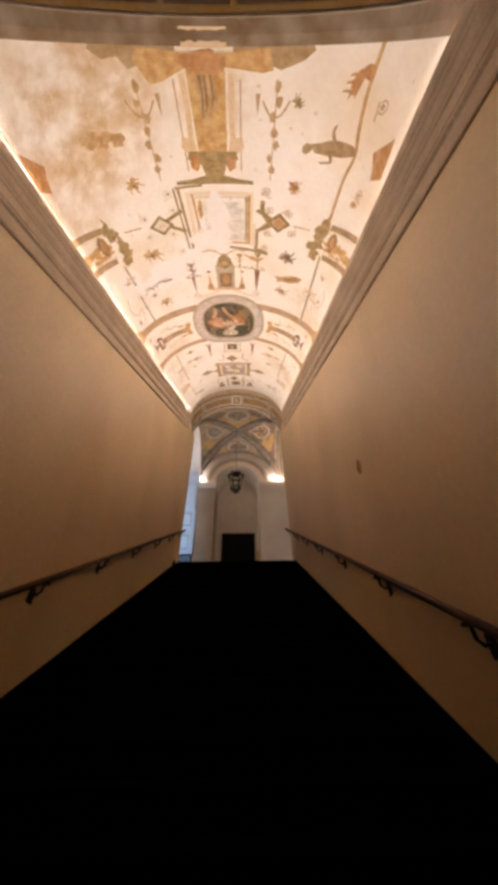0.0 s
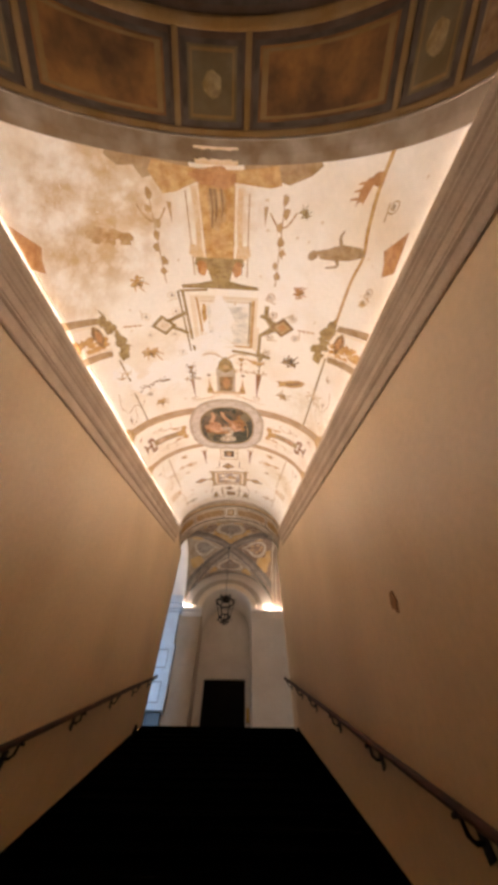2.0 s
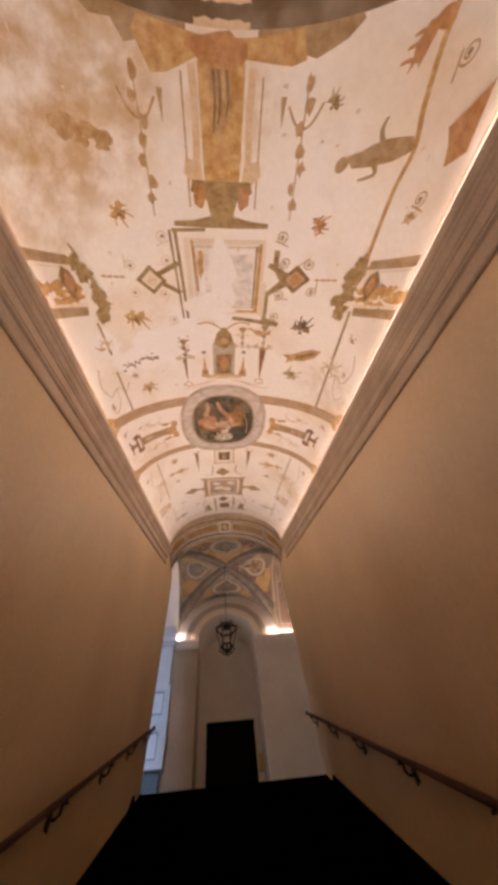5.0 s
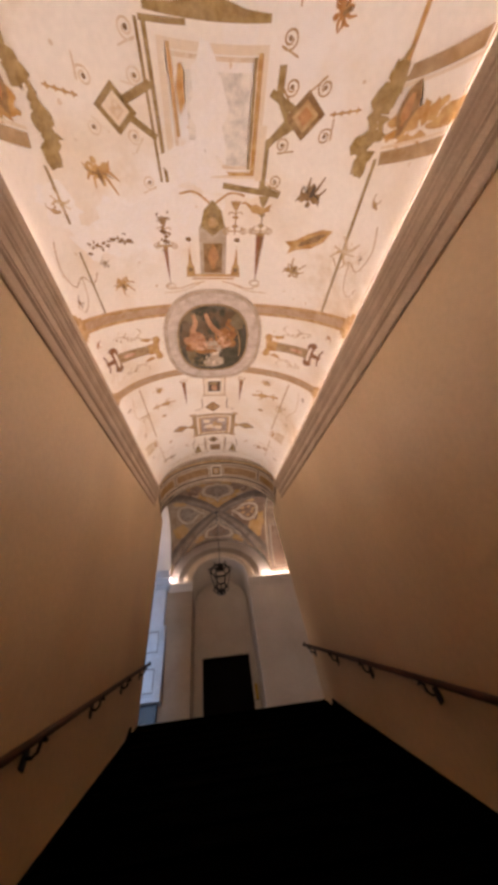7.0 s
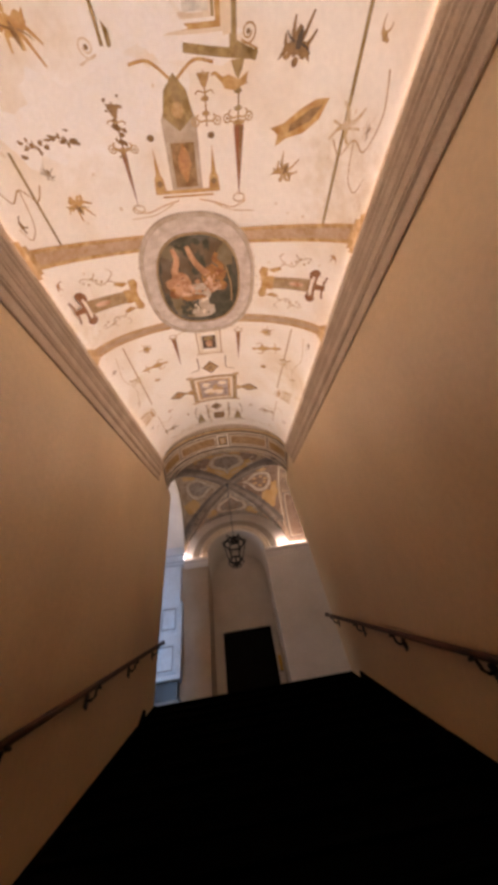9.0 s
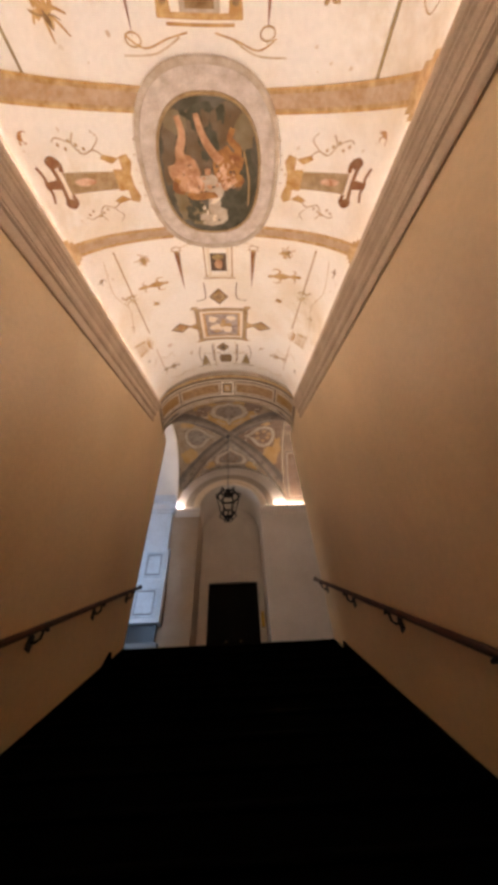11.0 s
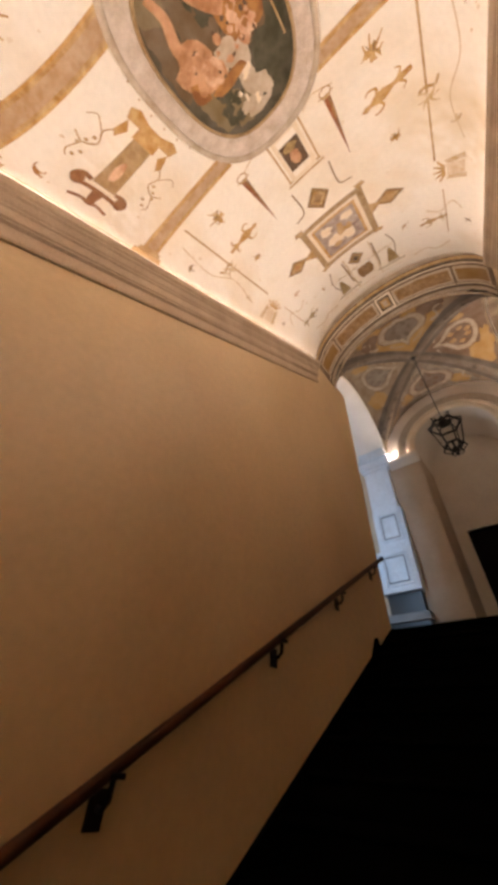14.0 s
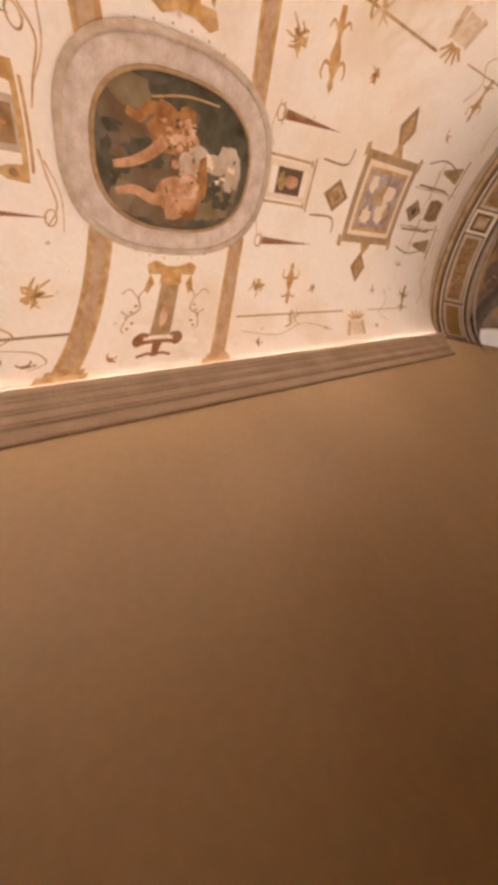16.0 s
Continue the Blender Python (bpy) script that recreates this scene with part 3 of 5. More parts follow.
def marble_pilaster():
    """White marble pilaster with sunk panels, on a stepped base."""
    root = tagged(new("marble_pilaster"), "white marble panelled pilaster lit by blue daylight", "pilaster")
    root.location = (-1.72, BAY1, TOP_Z)
    z = lambda v: v - TOP_Z
    def blk(name, xa, xb, za, zb, depth, bev=0.006, mat=M_MARBLE, label=""):
        return part(name, box((xa, -depth, z(za)), (xb, 0, z(zb)), bev), mat, root, label)
    blk("shaft", -0.24, 0.28, 7.72, 8.72, 0.10)
    low = blk("lower_shaft", -0.24, 0.335, 6.60, 7.72, 0.13)
    ped = blk("pedestal", -0.33, 0.345, 6.12, 6.86, 0.20)
    blk("cap_moulding", -0.27, 0.33, 8.72, 8.80, 0.13)
    blk("cap_fascia", -0.31, 0.35, 8.80, 8.98, 0.16)
    blk("cap_top", -0.34, 0.37, 8.98, 9.06, 0.20)
    blk("arch_block", -0.30, 0.30, 9.06, 10.1, 0.06, label="pale plaster arch springer")
    for parent, xa, xb, za, zb, d in ((low, -0.15, 0.25, 7.05, 7.62, 0.13), (ped, -0.22, 0.24, 6.22, 6.78, 0.20)):
        for k, inset in enumerate((0.0, 0.05)):
            a, b, c, e = xa + inset, xb - inset, za + inset, zb - inset
            w = 0.014
            bm = bmesh.new()
            for lo, hi in (((a, c), (b, c + w)), ((a, e - w), (b, e)), ((a, c + w), (a + w, e - w)), ((b - w, c + w), (b, e - w))):
                add_box(bm, (lo[0], -d - 0.016, z(lo[1])), (hi[0], -d + 0.002, z(hi[1])))
            part("panel_moulding", bm, M_STONE if k else M_MARBLE, parent)
    # The dark gap under the pedestal is drawn as a near-black block
    blk("neck", -0.28, 0.29, 5.78, 6.12, 0.12, mat=M_NECK, label="near-black block drawn for the dark gap under the pedestal")
    blk("base_moulding", -0.36, 0.36, 5.66, 5.78, 0.20, mat=M_STONE, label="polished stone base moulding")
    blk("plinth", -0.32, 0.32, TOP_Z, 5.66, 0.16, mat=M_NECK, label="dark polished stone plinth")
    return root


marble_pilaster()


def lantern(x, y, hook, top, bottom):
    """Six-sided wrought iron lantern on a thin chain, not lit."""
    root = tagged(new("hanging_lantern"), "unlit black wrought iron lantern hanging on a chain", "lantern")
    root.location = (x, y, bottom)
    h = top - bottom
    part("chain", tube([(0, 0, h - 0.02), (0, 0, hook - bottom)], 0.008, 6), M_IRON, root)
    part("ceiling_hook", lathe([(0.03, hook - bottom - 0.05), (0.05, hook - bottom - 0.02), (0.05, hook - bottom + 0.03)], (0, 0, 0), 10), M_IRON, root)
    part("top_knob", lathe([(0.01, h - 0.16), (0.045, h - 0.13), (0.05, h - 0.08), (0.022, h - 0.04), (0.008, h)], (0, 0, 0), 12), M_IRON, root, smooth=True)
    part("cap", lathe([(0.11, h * 0.77), (0.10, h * 0.80), (0.06, h * 0.84), (0.02, h * 0.87)], (0, 0, 0), 6), M_IRON, root)
    part("top_ring", lathe([(0.225, h * 0.70), (0.25, h * 0.70), (0.255, h * 0.735), (0.225, h * 0.74)], (0, 0, 0), 6, True), M_IRON, root)
    part("bottom_ring", lathe([(0.12, h * 0.22), (0.15, h * 0.22), (0.155, h * 0.25), (0.12, h * 0.255)], (0, 0, 0), 6, True), M_IRON, root)
    part("base_cup", lathe([(0.01, 0.0), (0.03, 0.03), (0.022, 0.06), (0.05, 0.09), (0.07, h * 0.15)], (0, 0, 0), 6), M_IRON, root)
    for k in range(6):
        a = math.pi / 3 * k
        c, s = math.cos(a), math.sin(a)
        part("corner_bar", tube([(0.145 * c, 0.145 * s, h * 0.23), (0.245 * c, 0.245 * s, h * 0.71)], 0.011, 6), M_IRON, root)
        part("crest_leaf", tube([(0.25 * c, 0.25 * s, h * 0.72), (0.27 * c, 0.27 * s, h * 0.78), (0.20 * c, 0.20 * s, h * 0.83), (0.13 * c, 0.13 * s, h * 0.80), (0.05 * c, 0.05 * s, h * 0.86)], [0.016, 0.015, 0.012, 0.012, 0.010], 6), M_IRON, root)
        part("foot_scroll", tube([(0.14 * c, 0.14 * s, h * 0.23), (0.175 * c, 0.175 * s, h * 0.16), (0.11 * c, 0.11 * s, h * 0.09), (0.04 * c, 0.04 * s, h * 0.08)], [0.014, 0.013, 0.012, 0.008], 6), M_IRON, root)
        a2 = a + math.pi / 3
        c2, s2 = math.cos(a2), math.sin(a2)
        bm = bmesh.new()
        q = [bm.verts.new(v) for v in ((0.14 * c, 0.14 * s, h * 0.25), (0.14 * c2, 0.14 * s2, h * 0.25), (0.232 * c2, 0.232 * s2, h * 0.70), (0.232 * c, 0.232 * s, h * 0.70))]
        bm.faces.new(q)
        pane = part("pane", bm, M_GLASS, root, "dusty clear glass pane")
        pane.visible_shadow = False
    part("candle_socket", lathe([(0.02, h * 0.2), (0.02, h * 0.34), (0.012, h * 0.35)], (0, 0, 0), 8), M_IRON, root)
    return root


lantern(-0.05, BAYC, SPRING + BAYR, 8.53, 7.60)


# ---- painted ornament of the vault ----
class Brush:
    """Gathers flat shapes, drawn in degrees round the vault and metres along the stair, and lays them on the vault."""

    def __init__(self):
        self.polys = []

    def add(self, pts):
        self.polys.append(pts)
        return self

    def lay(self, name, mat, parent, lift=0.004, place=on_vault, label=""):
        bm = bmesh.new()
        for pts in self.polys:
            vs = [bm.verts.new((p[0], p[1] * 40, 0)) for p in pts]
            if len(vs) > 2:
                bm.faces.new(vs)
        bmesh.ops.triangulate(bm, faces=bm.faces[:])
        lo = min(v.co.x for v in bm.verts)
        hi = max(v.co.x for v in bm.verts)
        k = math.ceil(lo / 4) * 4
        while k < hi:
            bmesh.ops.bisect_plane(bm, geom=bm.verts[:] + bm.edges[:] + bm.faces[:], plane_co=(k, 0, 0), plane_no=(1, 0, 0), dist=1e-5)
            k += 4
        for v in bm.verts:
            v.co = place(v.co.x, v.co.y / 40, lift)
        return part(name, bm, mat, parent, label)


class Spot:
    """Local metres (across, up the slope) at a place on the vault, turned by degrees."""

    def __init__(self, th, y, turn=0.0, size=1.0, flip=1):
        self.th, self.y, self.c, self.s, self.k, self.flip = th, y, math.cos(radians(turn)), math.sin(radians(turn)), size, flip

    def __call__(self, u, v):
        u, v = u * self.k * self.flip, v * self.k
        a, b = u * self.c - v * self.s, u * self.s + v * self.c
        return (self.th + math.degrees(a / ARC), self.y + b / 1.221)


def poly(br, f, pts):
    return br.add([f(*p) for p in pts])


def rect(br, f, u0, v0, u1, v1):
    return poly(br, f, [(u0, v0), (u1, v0), (u1, v1), (u0, v1)])


def disc(br, f, u, v, ru, rv=None, n=14, rough=0.0, seed=0.0):
    rv = rv or ru
    pts = []
    for k in range(n):
        a = 2 * math.pi * k / n
        r = 1 + rough * noise.noise(Vector((2.2 * math.cos(a) + seed, 2.2 * math.sin(a), seed * 1.7)))
        pts.append((u + ru * r * math.cos(a), v + rv * r * math.sin(a)))
    return poly(br, f, pts)


def hoop(br, f, u, v, ru, rv, w, n=24, a0=0.0, a1=360.0):
    for k in range(n):
        a, b = radians(a0 + (a1 - a0) * k / n), radians(a0 + (a1 - a0) * (k + 1) / n)
        poly(br, f, [(u + ru * math.cos(a), v + rv * math.sin(a)), (u + ru * math.cos(b), v + rv * math.sin(b)), (u + (ru - w) * math.cos(b), v + (rv - w) * math.sin(b)), (u + (ru - w) * math.cos(a), v + (rv - w) * math.sin(a))])
    return br


def stroke(br, f, pts, w):
    """A ribbon through points, bent smoothly; w may taper from one value to another."""
    w0, w1 = w if isinstance(w, tuple) else (w, w)
    if len(pts) > 2:
        ext = [pts[0]] + list(pts) + [pts[-1]]
        fine = []
        for i in range(1, len(ext) - 2):
            a, b, c, e = ext[i - 1:i + 3]
            for k in range(5):
                t = k / 5
                fine.append(tuple(0.5 * (2 * b[q] + (c[q] - a[q]) * t + (2 * a[q] - 5 * b[q] + 4 * c[q] - e[q]) * t * t + (3 * b[q] - a[q] - 3 * c[q] + e[q]) * t ** 3) for q in (0, 1)))
        pts = fine + [pts[-1]]
    n = len(pts) - 1
    left, right = [], []
    for i, p in enumerate(pts):
        a, b = pts[max(i - 1, 0)], pts[min(i + 1, n)]
        d = math.hypot(b[0] - a[0], b[1] - a[1]) or 1
        nx, ny = -(b[1] - a[1]) / d, (b[0] - a[0]) / d
        h = (w0 + (w1 - w0) * i / n) / 2
        left.append((p[0] + nx * h, p[1] + ny * h))
        right.append((p[0] - nx * h, p[1] - ny * h))
    for i in range(n):
        poly(br, f, [left[i], left[i + 1], right[i + 1], right[i]])
    return br


def trail(br, pts, w):
    """A stroke through places given in degrees and metres along the stair, its width in metres."""
    th0, y0 = pts[0]
    k = ARC * math.pi / 180
    return stroke(br, Spot(th0, y0), [((th - th0) * k, (y - y0) * 1.221) for th, y in pts], w)


def frame_of(br, f, u0, v0, u1, v1, w):
    rect(br, f, u0, v0, u1, v0 + w)
    rect(br, f, u0, v1 - w, u1, v1)
    rect(br, f, u0, v0 + w, u0 + w, v1 - w)
    return rect(br, f, u1 - w, v0 + w, u1, v1 - w)


def diamond(th, y, ru, rv, outer="grey", inner="tan", core=None):
    f = Spot(th, y)
    d = poly(Brush(), f, [(-ru, 0), (0, -rv), (ru, 0), (0, rv)]).lay("painted_diamond", P[outer], vault, 0.004)
    poly(Brush(), f, [(-ru * 0.66, 0), (0, -rv * 0.66), (ru * 0.66, 0), (0, rv * 0.66)]).lay("inner_diamond", P[inner], d, 0.006)
    if core:
        poly(Brush(), f, [(-ru * 0.4, 0), (0, -rv * 0.4), (ru * 0.4, 0), (0, rv * 0.4)]).lay("inner_diamond", P[core], d, 0.008)
    return d


def scroll(th, y, r=0.05, colour="tan", turn=0.0, flip=1):
    f = Spot(th, y, turn, 1, flip)
    b = Brush()
    pts = []
    for k in range(22):
        a = radians(k * 24)
        rr = r * (0.35 + 0.65 * k / 21)
        pts.append((rr * math.cos(a), rr * math.sin(a)))
    pts.append((r * 1.2, r * 1.6))
    stroke(b, f, pts, r * 0.2)
    p = b.lay("painted_scroll", P[colour], vault, 0.004)
    disc(Brush(), f, 0, 0, r * 0.26, n=9).lay("scroll_eye", P["brown"], p, 0.006)
    return p


def insect(th, y, size=1.0, turn=0.0, colour="rust", seed=1):
    f = Spot(th, y, turn, size)
    rnd = random.Random(seed)
    b = Brush()
    disc(b, f, 0, 0, 0.022, 0.05, 10, 0.4, seed)
    disc(b, f, 0.01, 0.058, 0.016, 0.018, 8)
    for s in (-1, 1):
        for k in range(3):
            a = radians(-50 + 45 * k + rnd.uniform(-12, 12))
            r = rnd.uniform(0.06, 0.105)
            m = (s * 0.05 * math.cos(a), 0.05 * math.sin(a) + 0.015)
            stroke(b, f, [(s * 0.012, 0.012 * k - 0.01), m, (s * r * math.cos(a), r * math.sin(a) - 0.02)], (0.026, 0.008))
    poly(b, f, [(-0.01, 0.01), (-0.075, 0.05 + rnd.uniform(0, 0.03)), (-0.055, 0.005)])
    poly(b, f, [(0.01, 0.01), (0.08, 0.03 + rnd.uniform(0, 0.03)), (0.055, -0.01)])
    p = b.lay("painted_creature", P[colour], vault, 0.004)
    h = Brush()
    disc(h, f, 0.006, -0.012, 0.013, 0.032, 9, 0.7, seed)
    stroke(h, f, [(0.012, 0.0), (0.05, 0.012), (0.075, 0.03)], (0.010, 0.004))
    stroke(h, f, [(-0.012, 0.0), (-0.04, -0.012), (-0.06, -0.03)], (0.010, 0.004))
    h.lay("creature_shade", P["brown"] if colour != "brown" else P["dark"], p, 0.006)
    return p


def spike(th, y, length, width=0.045, tip_up=1, ring_up=True):
    """A long red cone with a round head, a dark shaded side and a ring."""
    f = Spot(th, y, 0, 1)
    s = tip_up
    b = poly(Brush(), f, [(-width / 2, 0), (width / 2, 0), (width * 0.2, s * length * 0.6), (0, s * length), (-width * 0.2, s * length * 0.6)])
    p = b.lay("painted_cone", P["red"], vault, 0.004)
    poly(Brush(), f, [(0.004, 0.01 * s), (width / 2 - 0.004, 0.01 * s), (0.004, s * length * 0.8)]).lay("cone_shade", P["brown"], p, 0.006)
    r = Brush()
    disc(r, f, 0, -s * 0.018, width * 0.62, 0.02, 10)
    hoop(r, f, 0, -s * 0.06 if not ring_up else s * (length + 0.01), 0.06, 0.045, 0.012, 16)
    stroke(r, f, [(-0.075, -s * 0.035), (0, -s * 0.02), (0.075, -s * 0.035)], 0.012)
    r.lay("cone_head", P["tan"], p, 0.005)
    return p


def herm(side, th, y):
    """A bracket with a winged capital, a tapered shaft and a scrolled foot near the cornice."""
    q = 1 if side < 0 else -1
    f = lambda u, v: (th + q * math.degrees(-1.14 * u / ARC), y + v / 1.221)
    body = poly(Brush(), f, [(0.16, -0.085), (0.16, 0.085), (0.64, 0.095), (0.64, -0.095)]).lay("painted_bracket", P["drab"], vault, 0.004)
    poly(Brush(), f, [(0.22, -0.055), (0.22, 0.055), (0.62, 0.065), (0.62, -0.065)]).lay("shaft", P["drab"], body, 0.006)
    disc(Brush(), f, 0.46, 0.0, 0.10, 0.035, 12, 0.3, 2).lay("pale_figure_shape", P["pink"], body, 0.008)
    c = Brush()
    poly(c, f, [(0.0, -0.17), (0.03, -0.24), (0.10, -0.215), (0.10, -0.10), (0.18, -0.105), (0.18, 0.105), (0.10, 0.10), (0.10, 0.215), (0.03, 0.24), (0.0, 0.17), (0.035, 0.06), (0.035, -0.06)])
    poly(c, f, [(0.10, -0.20), (0.22, -0.235), (0.26, -0.20), (0.17, -0.15)])
    poly(c, f, [(0.10, 0.20), (0.22, 0.235), (0.26, 0.20), (0.17, 0.15)])
    c.lay("capital", P["ochre"], body, 0.006)
    g = Brush()
    stroke(g, f, [(0.64, -0.10), (0.63, -0.17), (0.68, -0.21), (0.73, -0.18), (0.71, -0.13), (0.70, 0.0), (0.71, 0.13), (0.73, 0.18), (0.68, 0.21), (0.63, 0.17), (0.64, 0.10)], 0.04)
    disc(g, f, 0.68, -0.18, 0.045, 0.05, 10)
    disc(g, f, 0.68, 0.18, 0.045, 0.05, 10)
    poly(g, f, [(0.70, -0.045), (0.70, 0.045), (0.84, 0.03), (0.84, -0.03)])
    stroke(g, f, [(0.86, -0.15), (0.83, -0.06), (0.85, 0.0), (0.83, 0.06), (0.86, 0.15)], 0.03)
    g.lay("scrolled_foot", P["foot"], body, 0.006)
    t = Brush()
    for s in (-1, 1):
        stroke(t, f, [(0.20, s * 0.20), (0.28, s * 0.27), (0.38, s * 0.24), (0.44, s * 0.32), (0.40, s * 0.40)], 0.012)
        stroke(t, f, [(0.44, s * 0.32), (0.55, s * 0.36), (0.60, s * 0.33)], 0.010)
        stroke(t, f, [(0.30, s * 0.27), (0.22, s * 0.36), (0.26, s * 0.42)], 0.008)
        for k in range(5):
            disc(t, f, 0.36 + 0.05 * k, s * (0.28 + 0.03 * (k % 3)), 0.014, 0.018, 6)
    t.lay("tendril", P["tan"], body, 0.005)
    return body


def beam(side, y, width, th_in, dy=0.0):
    """A painted band running from the medallion down to the cornice, with a foot."""
    f = lambda a, v: (side * a, y + v + dy * (a - th_in) / 50)
    b = Brush()
    poly(b, f, [(th_in, -width / 2), (78, -width / 2), (78, width / 2), (th_in, width / 2)])
    body = b.lay("painted_band", P["tan"], vault, 0.004)
    poly(Brush(), f, [(th_in + 1, -width * 0.30), (77, -width * 0.30), (77, width * 0.30), (th_in + 1, width * 0.30)]).lay("band_face", P["band"], body, 0.006)
    e = Brush()
    for s in (-1, 1):
        poly(e, f, [(th_in, s * width * 0.5 - 0.008), (78, s * width * 0.5 - 0.008), (78, s * width * 0.5 + 0.008), (th_in, s * width * 0.5 + 0.008)])
    e.lay("band_edge", P["ochre"], body, 0.006)
    t = Brush()
    poly(t, f, [(78, -width * 0.8), (80.5, -width * 0.8), (80.5, width * 0.8), (78, width * 0.8)])
    poly(t, f, [(80.5, -width * 1.05), (84, -width * 1.05), (84, width * 1.05), (80.5, width * 1.05)])
    t.lay("band_foot", P["tan"], body, 0.006)
    return body


def oval(f, ru, rv, n=48, power=2.45):
    pts = []
    for k in range(n):
        a = 2 * math.pi * k / n
        c, s = math.cos(a), math.sin(a)
        pts.append((ru * math.copysign(abs(c) ** (2 / power), c), rv * math.copysign(abs(s) ** (2 / power), s)))
    return pts


MED_TH, MED_Y, MED_U, MED_V = -1.7, 4.45, 0.668, 0.90


def medallion():
    """Raised stucco oval frame round a painted scene of plain coloured shapes."""
    f = Spot(MED_TH, MED_Y)
    root = poly(Brush(), f, [f0 for f0 in oval(f, MED_U * 0.75, MED_V * 0.80)]).lay("oval_medallion", P["green"], vault, 0.005, label="oval fresco in a pale stucco frame")
    outline = oval(f, 1.0, 1.0, 64)

    def ring(name, mat, profile):
        bm = bmesh.new()
        rows = []
        for u, v in outline:
            row = []
            for k, lift in profile:
                th, y = f(u * MED_U * k, v * MED_V * (k if k > 0.9 else 0.9 - (0.9 - k) * 0.85))
                row.append(bm.verts.new(on_vault(th, y, lift)))
            rows.append(row)
        for a, b in zip(rows, rows[1:] + rows[:1]):
            for i in range(len(profile) - 1):
                bm.faces.new((a[i], a[i + 1], b[i + 1], b[i]))
        return part(name, bm, mat, root, smooth=True)

    ring("outer_moulding", P["grey"], [(1.03, 0.0), (1.03, 0.020), (1.01, 0.032), (0.985, 0.034), (0.965, 0.026), (0.96, 0.016)])
    ring("stucco_frame", M_FRAME, [(0.965, 0.014), (0.93, 0.026), (0.85, 0.034), (0.78, 0.024), (0.755, 0.012)])
    ring("inner_moulding", P["drab"], [(0.76, 0.010), (0.755, 0.026), (0.735, 0.028), (0.72, 0.014), (0.717, 0.004)])

    f = Spot(MED_TH, MED_Y, 0, 0.93)

    def blob(name, col, shapes, lift):
        b = Brush()
        for s in shapes:
            disc(b, f, s[0], s[1], s[2] * 1.1, s[3] * 1.1, *s[4:])
        b.lay(name, P[col], root, lift)

    def limbs(name, col, lines, lift):
        b = Brush()
        for pts, w in lines:
            stroke(b, f, pts, w)
        b.lay(name, P[col], root, lift)

    k = lambda a, b, r, s, sd: (a, b, r, s, 16, 0.45, sd)
    blob("brown_shade", "shade", [k(-0.22, -0.38, 0.24, 0.22, 1), k(0.20, -0.42, 0.22, 0.20, 2), k(0.0, -0.1, 0.2, 0.3, 3), k(-0.38, -0.1, 0.12, 0.25, 8)], 0.007)
    blob("dark_foliage", "bush", [k(0.20, 0.50, 0.20, 0.16, 24), k(0.02, -0.30, 0.08, 0.2, 25), k(0.28, 0.40, 0.17, 0.22, 4), k(0.38, 0.12, 0.10, 0.3, 5), k(-0.02, -0.56, 0.14, 0.12, 6)], 0.008)
    blob("green_foliage", "moss", [k(-0.12, 0.50, 0.13, 0.12, 27), k(-0.34, 0.28, 0.08, 0.14, 28), k(-0.22, 0.42, 0.16, 0.13, 7), k(-0.3, -0.5, 0.1, 0.09, 9), k(0.36, -0.42, 0.09, 0.15, 10)], 0.009)
    blob("pale_water", "grey", [k(-0.02, 0.60, 0.12, 0.04, 26), k(0.02, 0.34, 0.07, 0.16, 11), k(-0.06, 0.52, 0.11, 0.05, 12), k(0.06, 0.18, 0.08, 0.09, 13)], 0.010)
    blob("grey_drapery", "grey", [k(0.01, 0.10, 0.11, 0.10, 14), k(0.12, 0.5, 0.06, 0.10, 15)], 0.011)
    blob("pink_shape", "flesh", [k(-0.27, -0.01, 0.15, 0.18, 16), k(-0.20, 0.10, 0.11, 0.10, 17)], 0.012)
    blob("orange_shape", "orange", [k(0.19, -0.09, 0.14, 0.18, 18), k(-0.10, 0.24, 0.16, 0.05, 19), k(0.27, 0.06, 0.08, 0.07, 20)], 0.012)
    limbs("pink_stroke", "flesh", [([(-0.26, -0.06), (-0.30, -0.22), (-0.25, -0.40), (-0.28, -0.56)], (0.11, 0.05)), ([(0.12, -0.14), (0.02, -0.26), (-0.06, -0.42), (-0.10, -0.58)], (0.10, 0.05))], 0.014)
    limbs("flesh_stroke", "orange", [([(0.26, -0.10), (0.30, -0.26), (0.22, -0.36), (0.25, -0.46)], (0.09, 0.05)), ([(-0.36, 0.04), (-0.40, 0.16), (-0.30, 0.20)], (0.07, 0.05))], 0.014)
    blob("light_shape", "pink", [k(-0.18, 0.10, 0.075, 0.10, 21), k(0.19, 0.07, 0.075, 0.09, 22), k(0.16, -0.06, 0.05, 0.07, 23)], 0.016)
    rnd = random.Random(31)
    for col, n, lift, area, size in (("bush", 9, 0.0075, (-0.42, 0.42, -0.62, -0.2), 0.08), ("shade", 14, 0.0085, (-0.42, 0.3, -0.6, 0.1), 0.06), ("bush", 26, 0.0095, (-0.38, 0.4, 0.25, 0.6), 0.045), ("cream", 10, 0.0115, (-0.12, 0.10, 0.15, 0.58), 0.025), ("flesh", 12, 0.0165, (-0.34, 0.02, -0.05, 0.2), 0.03), ("orange", 12, 0.0165, (0.06, 0.32, -0.2, 0.12), 0.03), ("umber", 12, 0.0175, (-0.34, 0.34, -0.15, 0.2), 0.018), ("pink", 10, 0.0185, (-0.3, 0.3, -0.3, 0.15), 0.02)):
        b = Brush()
        for q in range(n):
            u, v = rnd.uniform(area[0], area[1]), rnd.uniform(area[2], area[3])
